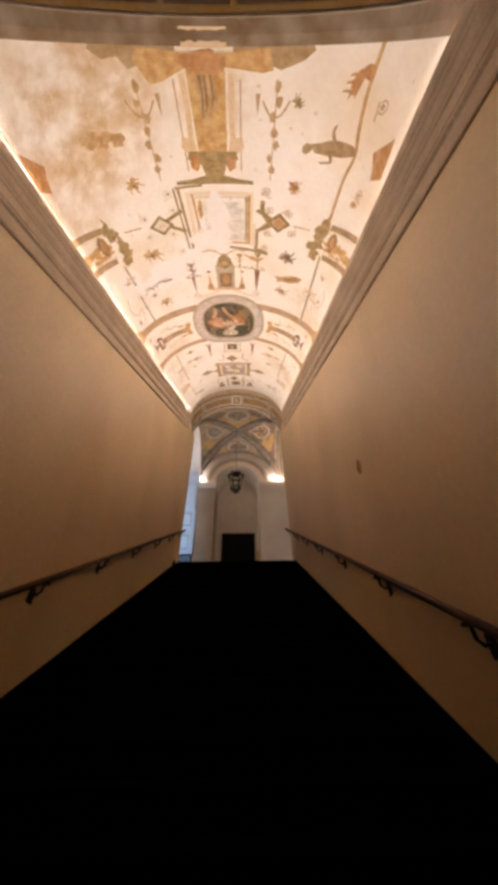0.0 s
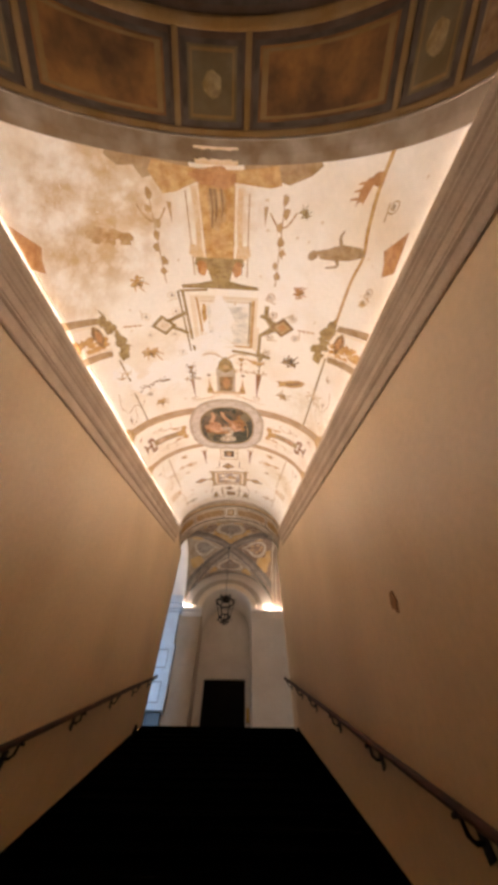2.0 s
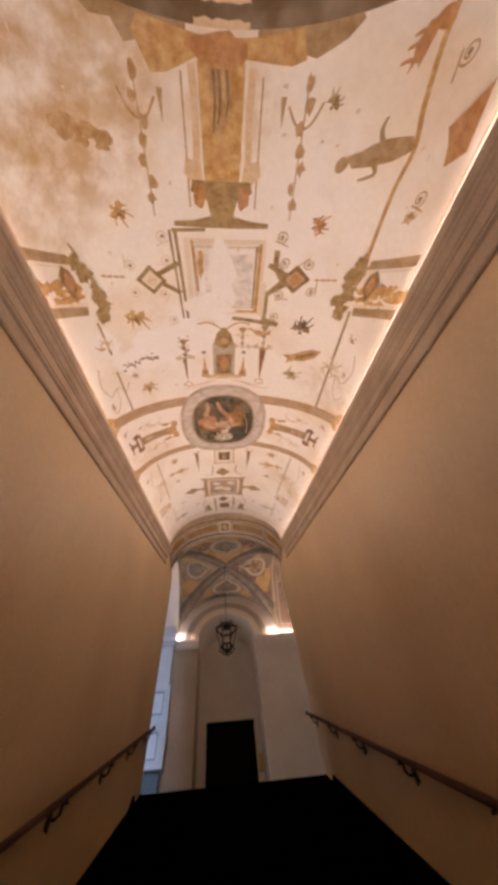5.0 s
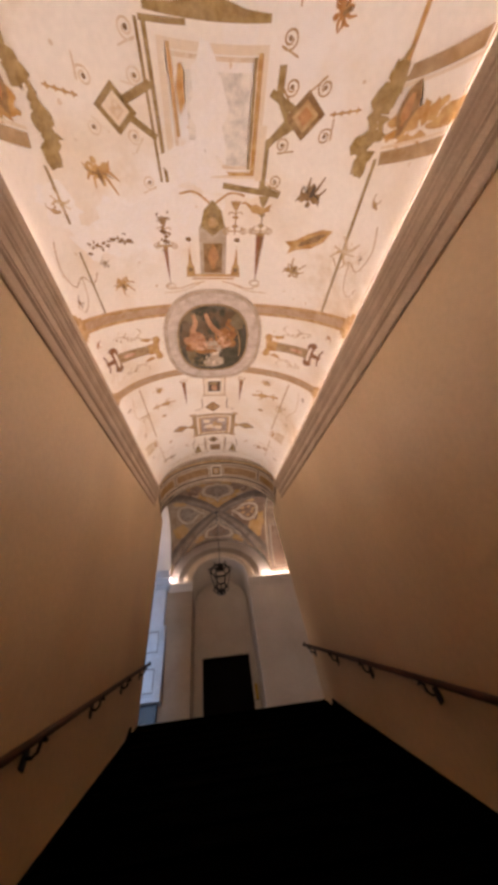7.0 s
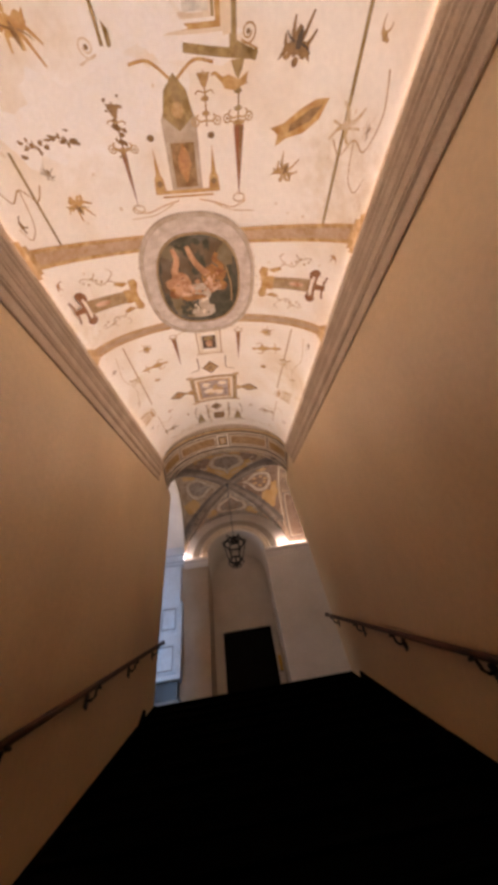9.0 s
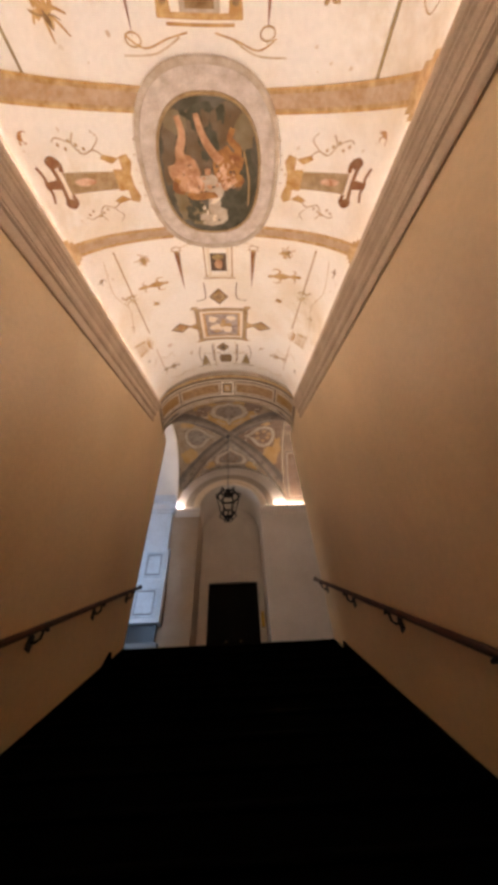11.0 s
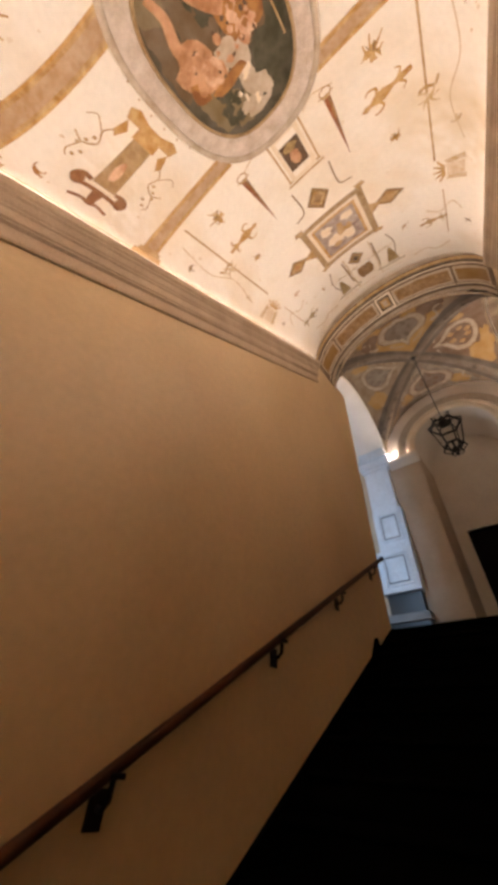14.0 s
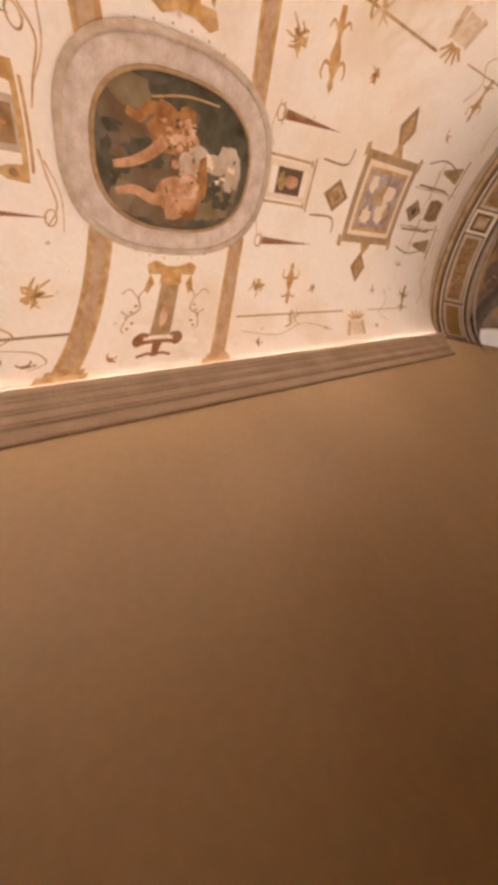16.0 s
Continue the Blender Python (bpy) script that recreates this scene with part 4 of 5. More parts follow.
            if (u / 0.47) ** 2 + (v / 0.68) ** 2 < 0.9:
                disc(b, f, u, v, size * rnd.uniform(0.5, 1.2), size * rnd.uniform(0.6, 1.5), 11, 0.8, q * 1.9)
        if b.polys:
            b.lay("brush_dab", P[col], root, lift)
    limbs("tawny_stroke", "tan", [([(0.42, 0.35), (0.42, 0.05), (0.36, -0.25)], 0.014)], 0.016)
    return root


M_FRAME = material("stucco_frame", (0.66, 0.57, 0.50), 0.85, scale=9, fine=55, bump=0.5, second=(0.47, 0.38, 0.29))
medallion()
for s in (-1, 1):
    ti = 18.5 if s > 0 else 23
    beam(s, 3.94, 0.14, ti)
    beam(s, 5.00, 0.115, ti)
    herm(s, -33.5 if s < 0 else 30, 4.475)
    dots = Brush()
    for k in range(16):
        a = radians(-62 + 124 * k / 15)
        f = Spot(MED_TH, MED_Y)
        disc(dots, f, s * (0.69 + 0.03 * math.cos(a)) * math.cos(a) if abs(a) < 1.2 else s * 0.3, 0.93 * math.sin(a), 0.009, 0.009, 6)
    dots.lay("dotted_line", P["tan"], vault, 0.004)

# head section, between the medallion and the landing
f = Spot(-1.0, 5.42)
pf = frame_of(Brush(), f, -0.15, -0.28, 0.15, 0.28, 0.045).lay("painted_frame", P["cream"], vault, 0.005, label="small portrait panel in a pale frame")
rect(Brush(), f, -0.105, -0.16, 0.105, 0.16).lay("panel", P["umber"], pf, 0.006)
disc(Brush(), f, 0, 0.03, 0.055, 0.09, 12, 0.4, 3).lay("pale_shape", P["flesh"], pf, 0.008)
disc(Brush(), f, -0.01, -0.09, 0.07, 0.05, 12, 0.4, 5).lay("olive_shape", P["olive"], pf, 0.008)
b = Brush()
for v0, v1, u in ((0.24, 0.265, 0.20), (0.285, 0.31, 0.22), (-0.31, -0.28, 0.19)):
    rect(b, f, -u, v0, u, v1)
for u in (-0.19, 0.17):
    rect(b, f, u, -0.28, u + 0.02, 0.24)
b.lay("frame_ledge", P["tan"], pf, 0.004)
diamond(-2.4, 6.0, 0.15, 0.195, "brown", "tan", "brown")
f = Spot(-1.7, 6.61)
sq = Brush()
poly(sq, f, [(-0.44, -0.47), (0.44, -0.47), (0.44, 0.50), (-0.44, 0.50)])
sq = sq.lay("painted_frame", P["drab"], vault, 0.004, label="large square panel in a grey and ochre frame")
frame_of(Brush(), f, -0.36, -0.39, 0.36, 0.42, 0.07).lay("cream_border", P["cream"], sq, 0.006)
frame_of(Brush(), f, -0.31, -0.34, 0.31, 0.37, 0.035).lay("ochre_border", P["ochre"], sq, 0.008)
rect(Brush(), f, -0.275, -0.305, 0.275, 0.335).lay("panel", P["mauve"], sq, 0.006)
b = Brush()
disc(b, f, -0.10, 0.10, 0.12, 0.10, 14, 0.6, 3)
disc(b, f, 0.10, 0.12, 0.09, 0.12, 14, 0.6, 6)
disc(b, f, -0.16, -0.16, 0.08, 0.09, 14, 0.7, 12)
disc(b, f, 0.17, -0.17, 0.09, 0.07, 14, 0.7, 15)
b.lay("pale_shape", P["cream"], sq, 0.009)
b = Brush()
disc(b, f, 0.02, -0.02, 0.07, 0.10, 14, 0.7, 8)
disc(b, f, -0.10, 0.20, 0.06, 0.05, 12, 0.6, 9)
disc(b, f, 0.12, 0.02, 0.05, 0.06, 12, 0.6, 11)
b.lay("tan_shape", P["tan"], sq, 0.011)
ears = Brush()
for su in (-1, 1):
    for sv in (-1, 1):
        poly(ears, f, [(su * 0.40, sv * 0.44), (su * 0.50, sv * 0.47), (su * 0.47, sv * 0.53), (su * 0.36, sv * 0.52)])
    poly(ears, f, [(su * 0.43, -0.10), (su * 0.56, -0.02), (su * 0.56, 0.02), (su * 0.43, 0.12)])
ears.lay("frame_ears", P["tan"], sq, 0.005)
diamond(27.5, 6.60, 0.20, 0.14, "brown", "tan")
diamond(-32.4, 6.58, 0.19, 0.14, "brown", "tan", "rust")
diamond(-2.3, 7.25, 0.13, 0.17, "brown", "drab", "dark")
b = Brush()
for u in (-0.24, 0.24):
    stroke(b, Spot(-1.0, 5.9), [(u, -0.2), (u, 0.14), (u * 1.6, 0.2)], 0.018)
    stroke(b, Spot(-0.8, 7.4), [(u, -0.30), (u, 0.34)], 0.022)
    stroke(b, Spot(-0.8, 7.4), [(u * 1.9, -0.30), (u * 2.2, 0.0), (u * 2.0, 0.34)], 0.016)
b.lay("painted_line", P["brown"], vault, 0.004)
f = Spot(-0.6, 7.63)
poly(Brush(), f, [(-0.11, -0.17), (0.11, -0.17), (0.13, 0.0), (0.10, 0.16), (-0.10, 0.16), (-0.13, 0.0)]).lay("painted_urn", P["brown"], vault, 0.004)
disc(Brush(), f, 0, 0.0, 0.08, 0.10, 12, 0.3, 2).lay("urn_face", P["brown"], vault, 0.006)
b = Brush()
for s in (-1, 1):
    poly(b, f, [(s * 0.33, 0.20), (s * 0.52, 0.20), (s * 0.44, -0.20), (s * 0.40, -0.20)])
    stroke(b, f, [(s * 0.20, 0.2), (s * 0.24, -0.1), (s * 0.20, -0.42)], 0.02)
    stroke(b, f, [(s * 0.10, -0.22), (s * 0.30, -0.24), (s * 0.42, -0.30)], 0.015)
    stroke(b, f, [(s * 0.15, 0.24), (s * 0.35, 0.26), (s * 0.60, 0.24)], 0.03)
b.lay("painted_urns", P["olive"], vault, 0.004)
spike(-23.3, 5.26, 0.70, 0.07, 1, False)
spike(18.6, 5.26, 0.70, 0.07, 1, False)
side_lines = Brush()
g = Spot(0, 0)
for s in (-1, 1):
    th = -59.5 if s < 0 else 54
    trail(side_lines, [(th - s * 0.2 + 1.5, 5.12), (th - s * 1.2 + 0.5, 6.45)], 0.024)
    trail(side_lines, [(th + 1.5, 6.85), (th + 1.5, 7.6)], 0.016)
    trail(side_lines, [(th - s * 3, 5.74), (th, 5.72), (th + s * 4, 5.74), (th + s * 6, 5.68)], 0.03)
side_lines.lay("painted_line", P["tan"], vault, 0.004)


def herald(th, y, s):
    """A small capital of splayed leaves over a short post, near the cornice."""
    f = Spot(th, y, 0, 1, s)
    b = Brush()
    for k in range(5):
        a = radians(-60 + 30 * k)
        stroke(b, f, [(0.0, 0.03 * (k - 2)), (-0.06 * math.cos(a), 0.10 * math.sin(a)), (-0.13 * math.cos(a) - 0.02, 0.19 * math.sin(a))], (0.05, 0.02))
    p = b.lay("painted_capital", P["ochre"], vault, 0.006)
    b = Brush()
    poly(b, f, [(0.0, -0.15), (0.28, -0.19), (0.30, -0.12), (0.04, -0.09)])
    poly(b, f, [(0.0, 0.15), (0.28, 0.17), (0.30, 0.10), (0.04, 0.09)])
    b.lay("capital_post", P["faint"], p, 0.004)
    rect(Brush(), f, 0.02, -0.09, 0.27, 0.09).lay("capital_ground", P["stain"], p, 0.003)
    return p


herald(-64, 6.66, -1)
herald(58, 6.60, 1)


def statuette(th, y, size=1.0, turn=0.0, colour="olive", seed=1):
    """A slender painted baluster with leaves curling from it."""
    f = Spot(th, y, turn, size)
    b = Brush()
    poly(b, f, [(-0.02, -0.22), (0.02, -0.22), (0.03, -0.12), (0.018, -0.05), (0.05, 0.04), (0.045, 0.12), (0.018, 0.17), (0.03, 0.22), (0.0, 0.26), (-0.03, 0.22), (-0.018, 0.17), (-0.045, 0.12), (-0.05, 0.04), (-0.018, -0.05), (-0.03, -0.12)])
    for s in (-1, 1):
        stroke(b, f, [(s * 0.03, 0.10), (s * 0.09, 0.08), (s * 0.12, 0.14), (s * 0.10, 0.18)], (0.03, 0.01))
        stroke(b, f, [(s * 0.02, -0.10), (s * 0.07, -0.14), (s * 0.10, -0.10)], (0.025, 0.008))
    return b.lay("painted_baluster", P[colour], vault, 0.004)


statuette(-42.5, 5.66, 1.0, -90, "ochre", 2)
statuette(40, 5.55, 1.1, 80, "ochre", 3)
statuette(-52, 7.5, 0.9, -80, "olive", 4)
statuette(48, 7.3, 0.9, 80, "tan", 5)
for i, (th, y, k, t, c) in enumerate(((-43, 5.29, 1.15, -60, "ochre"), (-44, 5.96, 0.7, 20, "ochre"), (38, 5.23, 1.2, 30, "ochre"), (38, 5.97, 0.8, 0, "ochre"), (-46, 3.60, 1.35, 160, "ochre"), (37.8, 3.44, 1.35, 30, "tan"), (37.6, 2.80, 1.6, 15, "brown"), (-42.5, 2.73, 1.6, 170, "ochre"), (31.5, 1.28, 0.7, 40, "olive"), (35.5, 1.93, 1.05, 80, "rust"), (-38.7, 1.90, 1.15, 130, "ochre"), (-52, 3.38, 0.7, 30, "grey"), (70, 3.3, 0.8, 60, "stain"), (-70, 7.0, 0.6, 10, "grey"), (69, 1.95, 0.7, 0, "ochre"))):
    insect(th, y, k, t, c, i + 1)

# middle section, between the column and the medallion
f = Spot(-1.2, 3.22)
aed = poly(Brush(), f, [(-0.14, -0.18), (-0.14, 0.36), (0.14, 0.36), (0.14, -0.18), (0.09, -0.28), (0.0, -0.32), (-0.09, -0.28)]).lay("painted_aedicule", P["grey"], vault, 0.004, label="small painted temple with finials")
poly(Brush(), f, [(-0.10, -0.02), (-0.10, 0.34), (0.10, 0.34), (0.10, -0.02)]).lay("niche", P["brown"], aed, 0.006)
disc(Brush(), f, 0, 0.15, 0.05, 0.13, 12, 0.4, 5).lay("niche_shape", P["rust"], aed, 0.008)
poly(Brush(), f, [(0, -0.46), (0.085, -0.36), (0.12, -0.20), (0, -0.10), (-0.12, -0.20), (-0.085, -0.36)]).lay("gable", P["olive"], aed, 0.006)
disc(Brush(), f, 0, -0.24, 0.05, 0.055, 10).lay("gable_boss", P["tan"], aed, 0.008)
b = Brush()
rect(b, f, -0.30, 0.36, 0.30, 0.395)
rect(b, f, -0.24, 0.41, 0.24, 0.43)
for s in (-1, 1):
    poly(b, f, [(s * 0.20, 0.36), (s * 0.30, 0.36), (s * 0.29, 0.26), (s * 0.27, 0.22), (s * 0.25, 0.0), (s * 0.23, 0.22), (s * 0.21, 0.26)])
    stroke(b, f, [(s * 0.10, 0.46), (s * 0.25, 0.50), (s * 0.42, 0.56), (s * 0.55, 0.50)], 0.012)
    stroke(b, f, [(s * 0.02, -0.42), (s * 0.16, -0.52), (s * 0.30, -0.50)], 0.02)
b.lay("base_ledge", P["ochre"], aed, 0.005)
fin = Brush()
for s in (-1, 1):
    disc(fin, f, s * 0.25, 0.30, 0.028, 0.03, 10)
    disc(fin, f, s * 0.25, -0.06, 0.03, 0.025, 10)
fin.lay("finial", P["brown"], aed, 0.007)
spike(19.4, 3.13, 0.57, 0.085, 1, True)
spike(-22.3, 3.26, 0.46, 0.045, 1, True)
b = Brush()
for th, ya, yb, w in ((59.6, 2.62, 3.88, 1.3), (-61.6, 3.28, 3.92, 1.0), (-61.9, 2.74, 3.08, 1.1)):
    trail(b, [(th - 0.5, ya), (th + 0.5, yb)], w * 0.024)
b.lay("painted_line", P["olive"], vault, 0.004)
for s, th, y in ((1, 63, 3.35), (-1, -64, 3.5)):
    b = Brush()
    trail(b, [(th + s * u, y + v) for u, v in ((-7, -0.05), (-3, 0.05), (2, -0.02), (8, 0.06), (12, -0.1), (9, -0.3))], 0.012)
    trail(b, [(th + s * u, y + v) for u, v in ((2, -0.02), (4, 0.2), (9, 0.3), (12, 0.22))], 0.010)
    b.lay("painted_tendril", P["tan"], vault, 0.004)
f = Spot(41.8, 3.16, 70, 1.45)
fish = poly(Brush(), f, [(-0.01, -0.17), (0.05, -0.10), (0.065, 0.0), (0.04, 0.10), (0.05, 0.17), (0.0, 0.14), (-0.05, 0.17), (-0.035, 0.09), (-0.05, 0.0), (-0.045, -0.10)]).lay("painted_fish", P["ochre"], vault, 0.004)
poly(Brush(), f, [(0.0, -0.13), (0.03, -0.05), (0.02, 0.08), (-0.01, 0.06), (-0.02, -0.06)]).lay("fish_shade", P["brown"], fish, 0.006)

# candelabra, knots and flaked marks beside the small temple
def candelabrum(th, y0, y1, colour="olive"):
    """A thin painted stem with a vase at its head, cups and curled arms."""
    f = Spot(th, y1)
    h = (y1 - y0) * 1.221
    b = Brush()
    stroke(b, f, [(0, 0), (0.004, -h * 0.5), (0, -h)], 0.014)
    poly(b, f, [(-0.05, -h * 0.96), (0.05, -h * 0.96), (0.028, -h * 0.80), (0.012, -h * 0.72), (-0.012, -h * 0.72), (-0.028, -h * 0.80)])
    for k in (0.25, 0.52):
        disc(b, f, 0, -h * k, 0.032, 0.018, 10)
    p = b.lay("painted_candelabrum", P[colour], vault, 0.0045)
    b = Brush()
    for s in (-1, 1):
        stroke(b, f, [(0, -h * 0.12), (s * 0.045, -h * 0.10), (s * 0.075, -h * 0.16), (s * 0.06, -h * 0.24)], 0.013)
        hoop(b, f, s * 0.088, -h * 0.10, 0.034, 0.034, 0.011, 12)
        disc(b, f, s * 0.088, -h * 0.10, 0.012, n=8)
        stroke(b, f, [(0, -h * 0.62), (s * 0.05, -h * 0.66), (s * 0.07, -h * 0.60)], 0.010)
    b.lay("curled_arm", P["tan"], p, 0.0055)
    return p


candelabrum(19.2, 2.80, 3.12, "olive")
candelabrum(8.2, 2.84, 3.12, "tan")
candelabrum(-22.0, 2.98, 3.26, "brown")
b = Brush()
f = Spot(17.5, 2.91)
poly(b, f, [(-0.10, -0.03), (-0.03, -0.045), (0.05, -0.01), (0.12, -0.05), (0.10, 0.02), (0.02, 0.05), (-0.06, 0.035)])
stroke(b, f, [(-0.08, -0.02), (-0.13, -0.06), (-0.16, -0.05)], (0.03, 0.012))
b.lay("painted_bird", P["ochre"], vault, 0.006)


def knot(th, y, size=1.0, turn=0.0, colour="tan"):
    """A crossed bow of leaves tied on an upright line."""
    f = Spot(th, y, turn, size)
    b = Brush()
    for k in range(4):
        a = radians(45 + 90 * k)
        c, q = math.cos(a), math.sin(a)
        stroke(b, f, [(0, 0), (0.07 * c - 0.02 * q, 0.07 * q + 0.02 * c), (0.15 * c, 0.15 * q)], (0.045, 0.012))
    disc(b, f, 0, 0, 0.035, n=10)
    stroke(b, f, [(-0.13, 0.0), (0.0, 0.015), (0.13, 0.0)], 0.016)
    return b.lay("painted_knot", P[colour], vault, 0.005)


knot(60.5, 3.24, 1.1, 20, "faint")
knot(-59.8, 5.78, 0.9, 10, "faint")
knot(55.0, 5.81, 0.9, -10, "faint")
knot(-62, 2.94, 0.7, 30, "faint")
b = Brush()
rnd = random.Random(23)
for k in range(26):
    q = k / 25
    disc(b, Spot(-57 + 20 * q, 3.26 - 0.10 * q), 0, rnd.uniform(-0.05, 0.05), rnd.uniform(0.008, 0.03), rnd.uniform(0.008, 0.022), 9, 0.9, k * 1.3)
for k in range(14):
    disc(b, Spot(-22 + rnd.uniform(-2.5, 2.5), 2.95 + 0.025 * k), 0, 0, rnd.uniform(0.006, 0.022), rnd.uniform(0.008, 0.025), 8, 0.9, k * 2.1)
b.lay("flaked_mark", P["brown"], vault, 0.0045)

# big square with repaired middle
f = Spot(0.3, 2.38)
bs = Brush()
for pts in ([(0.47, -0.34), (0.47, -0.16)], [(0.47, -0.18), (0.56, -0.02)], [(0.56, -0.02), (0.41, 0.14)], [(0.41, 0.12), (0.41, 0.46)], [(0.39, 0.44), (0.58, 0.53)], [(0.06, 0.44), (0.58, 0.52)]):
    stroke(bs, f, pts, 0.052)
for u, w in ((-0.50, 0.022), (-0.45, 0.03)):
    stroke(bs, f, [(u - 0.02, -0.50), (u + 0.02, 0.44)], w)
stroke(bs, f, [(-0.50, -0.50), (-0.20, -0.52)], 0.03)
bs = bs.lay("painted_frame", P["olive"], vault, 0.004, label="worn square panel, its middle lost to white plaster")
b = Brush()
frame_of(b, f, -0.40, -0.44, 0.36, 0.38, 0.05)
rect(b, f, 0.34, 0.0, 0.40, 0.40)
b.lay("cream_border", P["cream"], bs, 0.005)
frame_of(Brush(), f, -0.33, -0.38, 0.30, 0.31, 0.025).lay("grey_line", P["stain"], bs, 0.007)
b = Brush()
for k in range(10):
    disc(b, f, -0.20 + 0.055 * k, 0.20 + 0.05 * math.sin(k * 1.7), 0.04, 0.07, 10, 0.9, k * 1.3)
b.lay("grey_shape", P["stain"], bs, 0.006)
b = Brush()
stroke(b, f, [(-0.22, 0.02), (-0.14, 0.06), (-0.04, 0.06), (0.04, 0.0)], 0.03)
disc(b, f, -0.26, -0.20, 0.03, 0.12, 10, 0.7, 3)
b.lay("ochre_shape", P["ochre"], bs, 0.008)
rect(Brush(), f, -0.22, -0.30, 0.25, 0.28).lay("faded_panel", P["veil"], bs, 0.008)
b = Brush()
stroke(b, f, [(0.31, -0.40), (0.31, 0.36)], 0.035)
stroke(b, f, [(-0.10, 0.345), (0.325, 0.345)], 0.03)
stroke(b, f, [(-0.33, -0.42), (-0.30, 0.10)], 0.025)
b.lay("gilt_line", P["ochre"], bs, 0.010)
stroke(Brush(), f, [(0.275, -0.38), (0.275, 0.31)], 0.018).lay("dark_line", P["olive"], bs, 0.010)
b = Brush()
disc(b, f, -0.06, -0.10, 0.12, 0.30, 30, 0.9, 7)
disc(b, f, -0.20, 0.30, 0.22, 0.16, 26, 0.9, 17)
b.lay("plaster_patch", P["patch"], bs, 0.0125)
diamond(29.6, 2.345, 0.155, 0.155, "brown", "tan", "rust")
diamond(-32, 2.37, 0.155, 0.155, "olive", "cream", "stain")
cross = Brush()
for s, th in ((1, 23.5), (-1, -25.8)):
    f = Spot(th, 2.35)
    stroke(cross, f, [(-s * 0.14, -0.16), (s * 0.14, 0.0)], 0.05)
    stroke(cross, f, [(-s * 0.14, 0.16), (s * 0.14, 0.0)], 0.05)
cross.lay("painted_cross", P["olive"], vault, 0.004)
for th, y, t, s in ((23.9, 2.20, 30, 1), (34.5, 2.22, 120, 1), (23.2, 2.49, -30, 1), (37.6, 2.46, -120, 1), (22.4, 2.71, 0, 1), (-24.3, 2.20, 30, -1), (-27.3, 2.49, -30, -1), (-40.4, 2.48, -120, -1), (-39.6, 2.26, 120, -1), (-24.8, 2.02, 0, -1), (21.4, 2.0, 0, 1), (-24.7, 2.75, 0, -1), (70, 1.86, 0, 1), (66, 1.28, 60, 1)):
    scroll(th, y, 0.058, "tan" if s > 0 else "stain", t, s)
b = Brush()
for s, th in ((1, 43), (-1, -48)):
    f = Spot(th, 2.35)
    stroke(b, f, [(-0.12, 0), (0.12, 0.0)], 0.012)
    for k in range(4):
        disc(b, f, -0.09 + 0.06 * k, 0, 0.012, 0.02, 6)
b.lay("painted_line", P["ochre"], vault, 0.004)


def altar(side, th, y):
    """Olive bars above and below a ragged ochre shape, beside the cornice."""
    f = Spot(th, y, 0, 1, side)
    p = poly(Brush(), f, [(0.06, -0.27), (0.56, -0.29), (0.57, -0.20), (0.05, -0.19)]).lay("painted_altar", P["drab"], vault, 0.005)
    poly(Brush(), f, [(0.05, 0.19), (0.60, 0.18), (0.60, 0.28), (0.07, 0.28)]).lay("altar_bar", P["drab"], p, 0.006)
    a = Brush()
    stroke(a, f, [(0.03, -0.17), (0.59, -0.175)], 0.02)
    stroke(a, f, [(0.04, 0.165), (0.61, 0.16)], 0.02)
    a.lay("pale_line", P["cream"], p, 0.007)
    b = Brush()
    rnd = random.Random(41 + side)
    for k in range(26):
        u, v = rnd.uniform(0.08, 0.58), rnd.uniform(-0.02, 0.15)
        disc(b, f, u, v, rnd.uniform(0.03, 0.09), rnd.uniform(0.02, 0.05), 10, 0.9, k * 1.7)
    b.lay("ochre_shape", P["ochre"], p, 0.007)
    b = Brush()
    for k in range(14):
        q = k / 13
        disc(b, f, -0.02 - 0.10 * q + rnd.uniform(-0.05, 0.06), -0.26 + 0.56 * q, rnd.uniform(0.03, 0.08), rnd.uniform(0.04, 0.08), 10, 1.0, k * 2.3)
    stroke(b, f, [(0.02, -0.15), (-0.03, -0.27), (0.01, -0.37)], (0.06, 0.015))
    stroke(b, f, [(-0.06, 0.10), (-0.13, 0.20), (-0.15, 0.32)], (0.06, 0.02))
    b.lay("olive_shape", P["olive"], p, 0.008)
    disc(Brush(), f, 0.15, -0.03, 0.07, 0.13, 14, 0.5, 5).lay("brown_oval", P["brown"], p, 0.009)
    disc(Brush(), f, 0.15, -0.03, 0.04, 0.08, 12, 0.5, 9).lay("rust_shape", P["rust"], p, 0.011)


altar(1, 58, 2.43)
altar(-1, -62, 2.44)

# foot section: column, crest, vine and lost plaster
f = Spot(-1.6, 1.40)
col = Brush()
poly(col, f, [(-0.16, -0.36), (0.15, -0.36), (0.13, 0.36), (-0.14, 0.36)])
col = col.lay("painted_column", P["ochre"], vault, 0.004, label="ochre painted column on a scrolled foot")
poly(Brush(), f, [(-0.09, -0.30), (0.07, -0.30), (0.06, 0.10), (-0.07, 0.10)]).lay("column_shade", P["tan"], col, 0.006)
b = Brush()
for k, u in enumerate((-0.06, -0.025, 0.03)):
    stroke(b, f, [(u, -0.33), (u + 0.01, -0.18), (u - 0.005, 0.0 - 0.05 * k)], (0.03, 0.012))
b.lay("column_streak", P["brown"], col, 0.0075)
b = Brush()
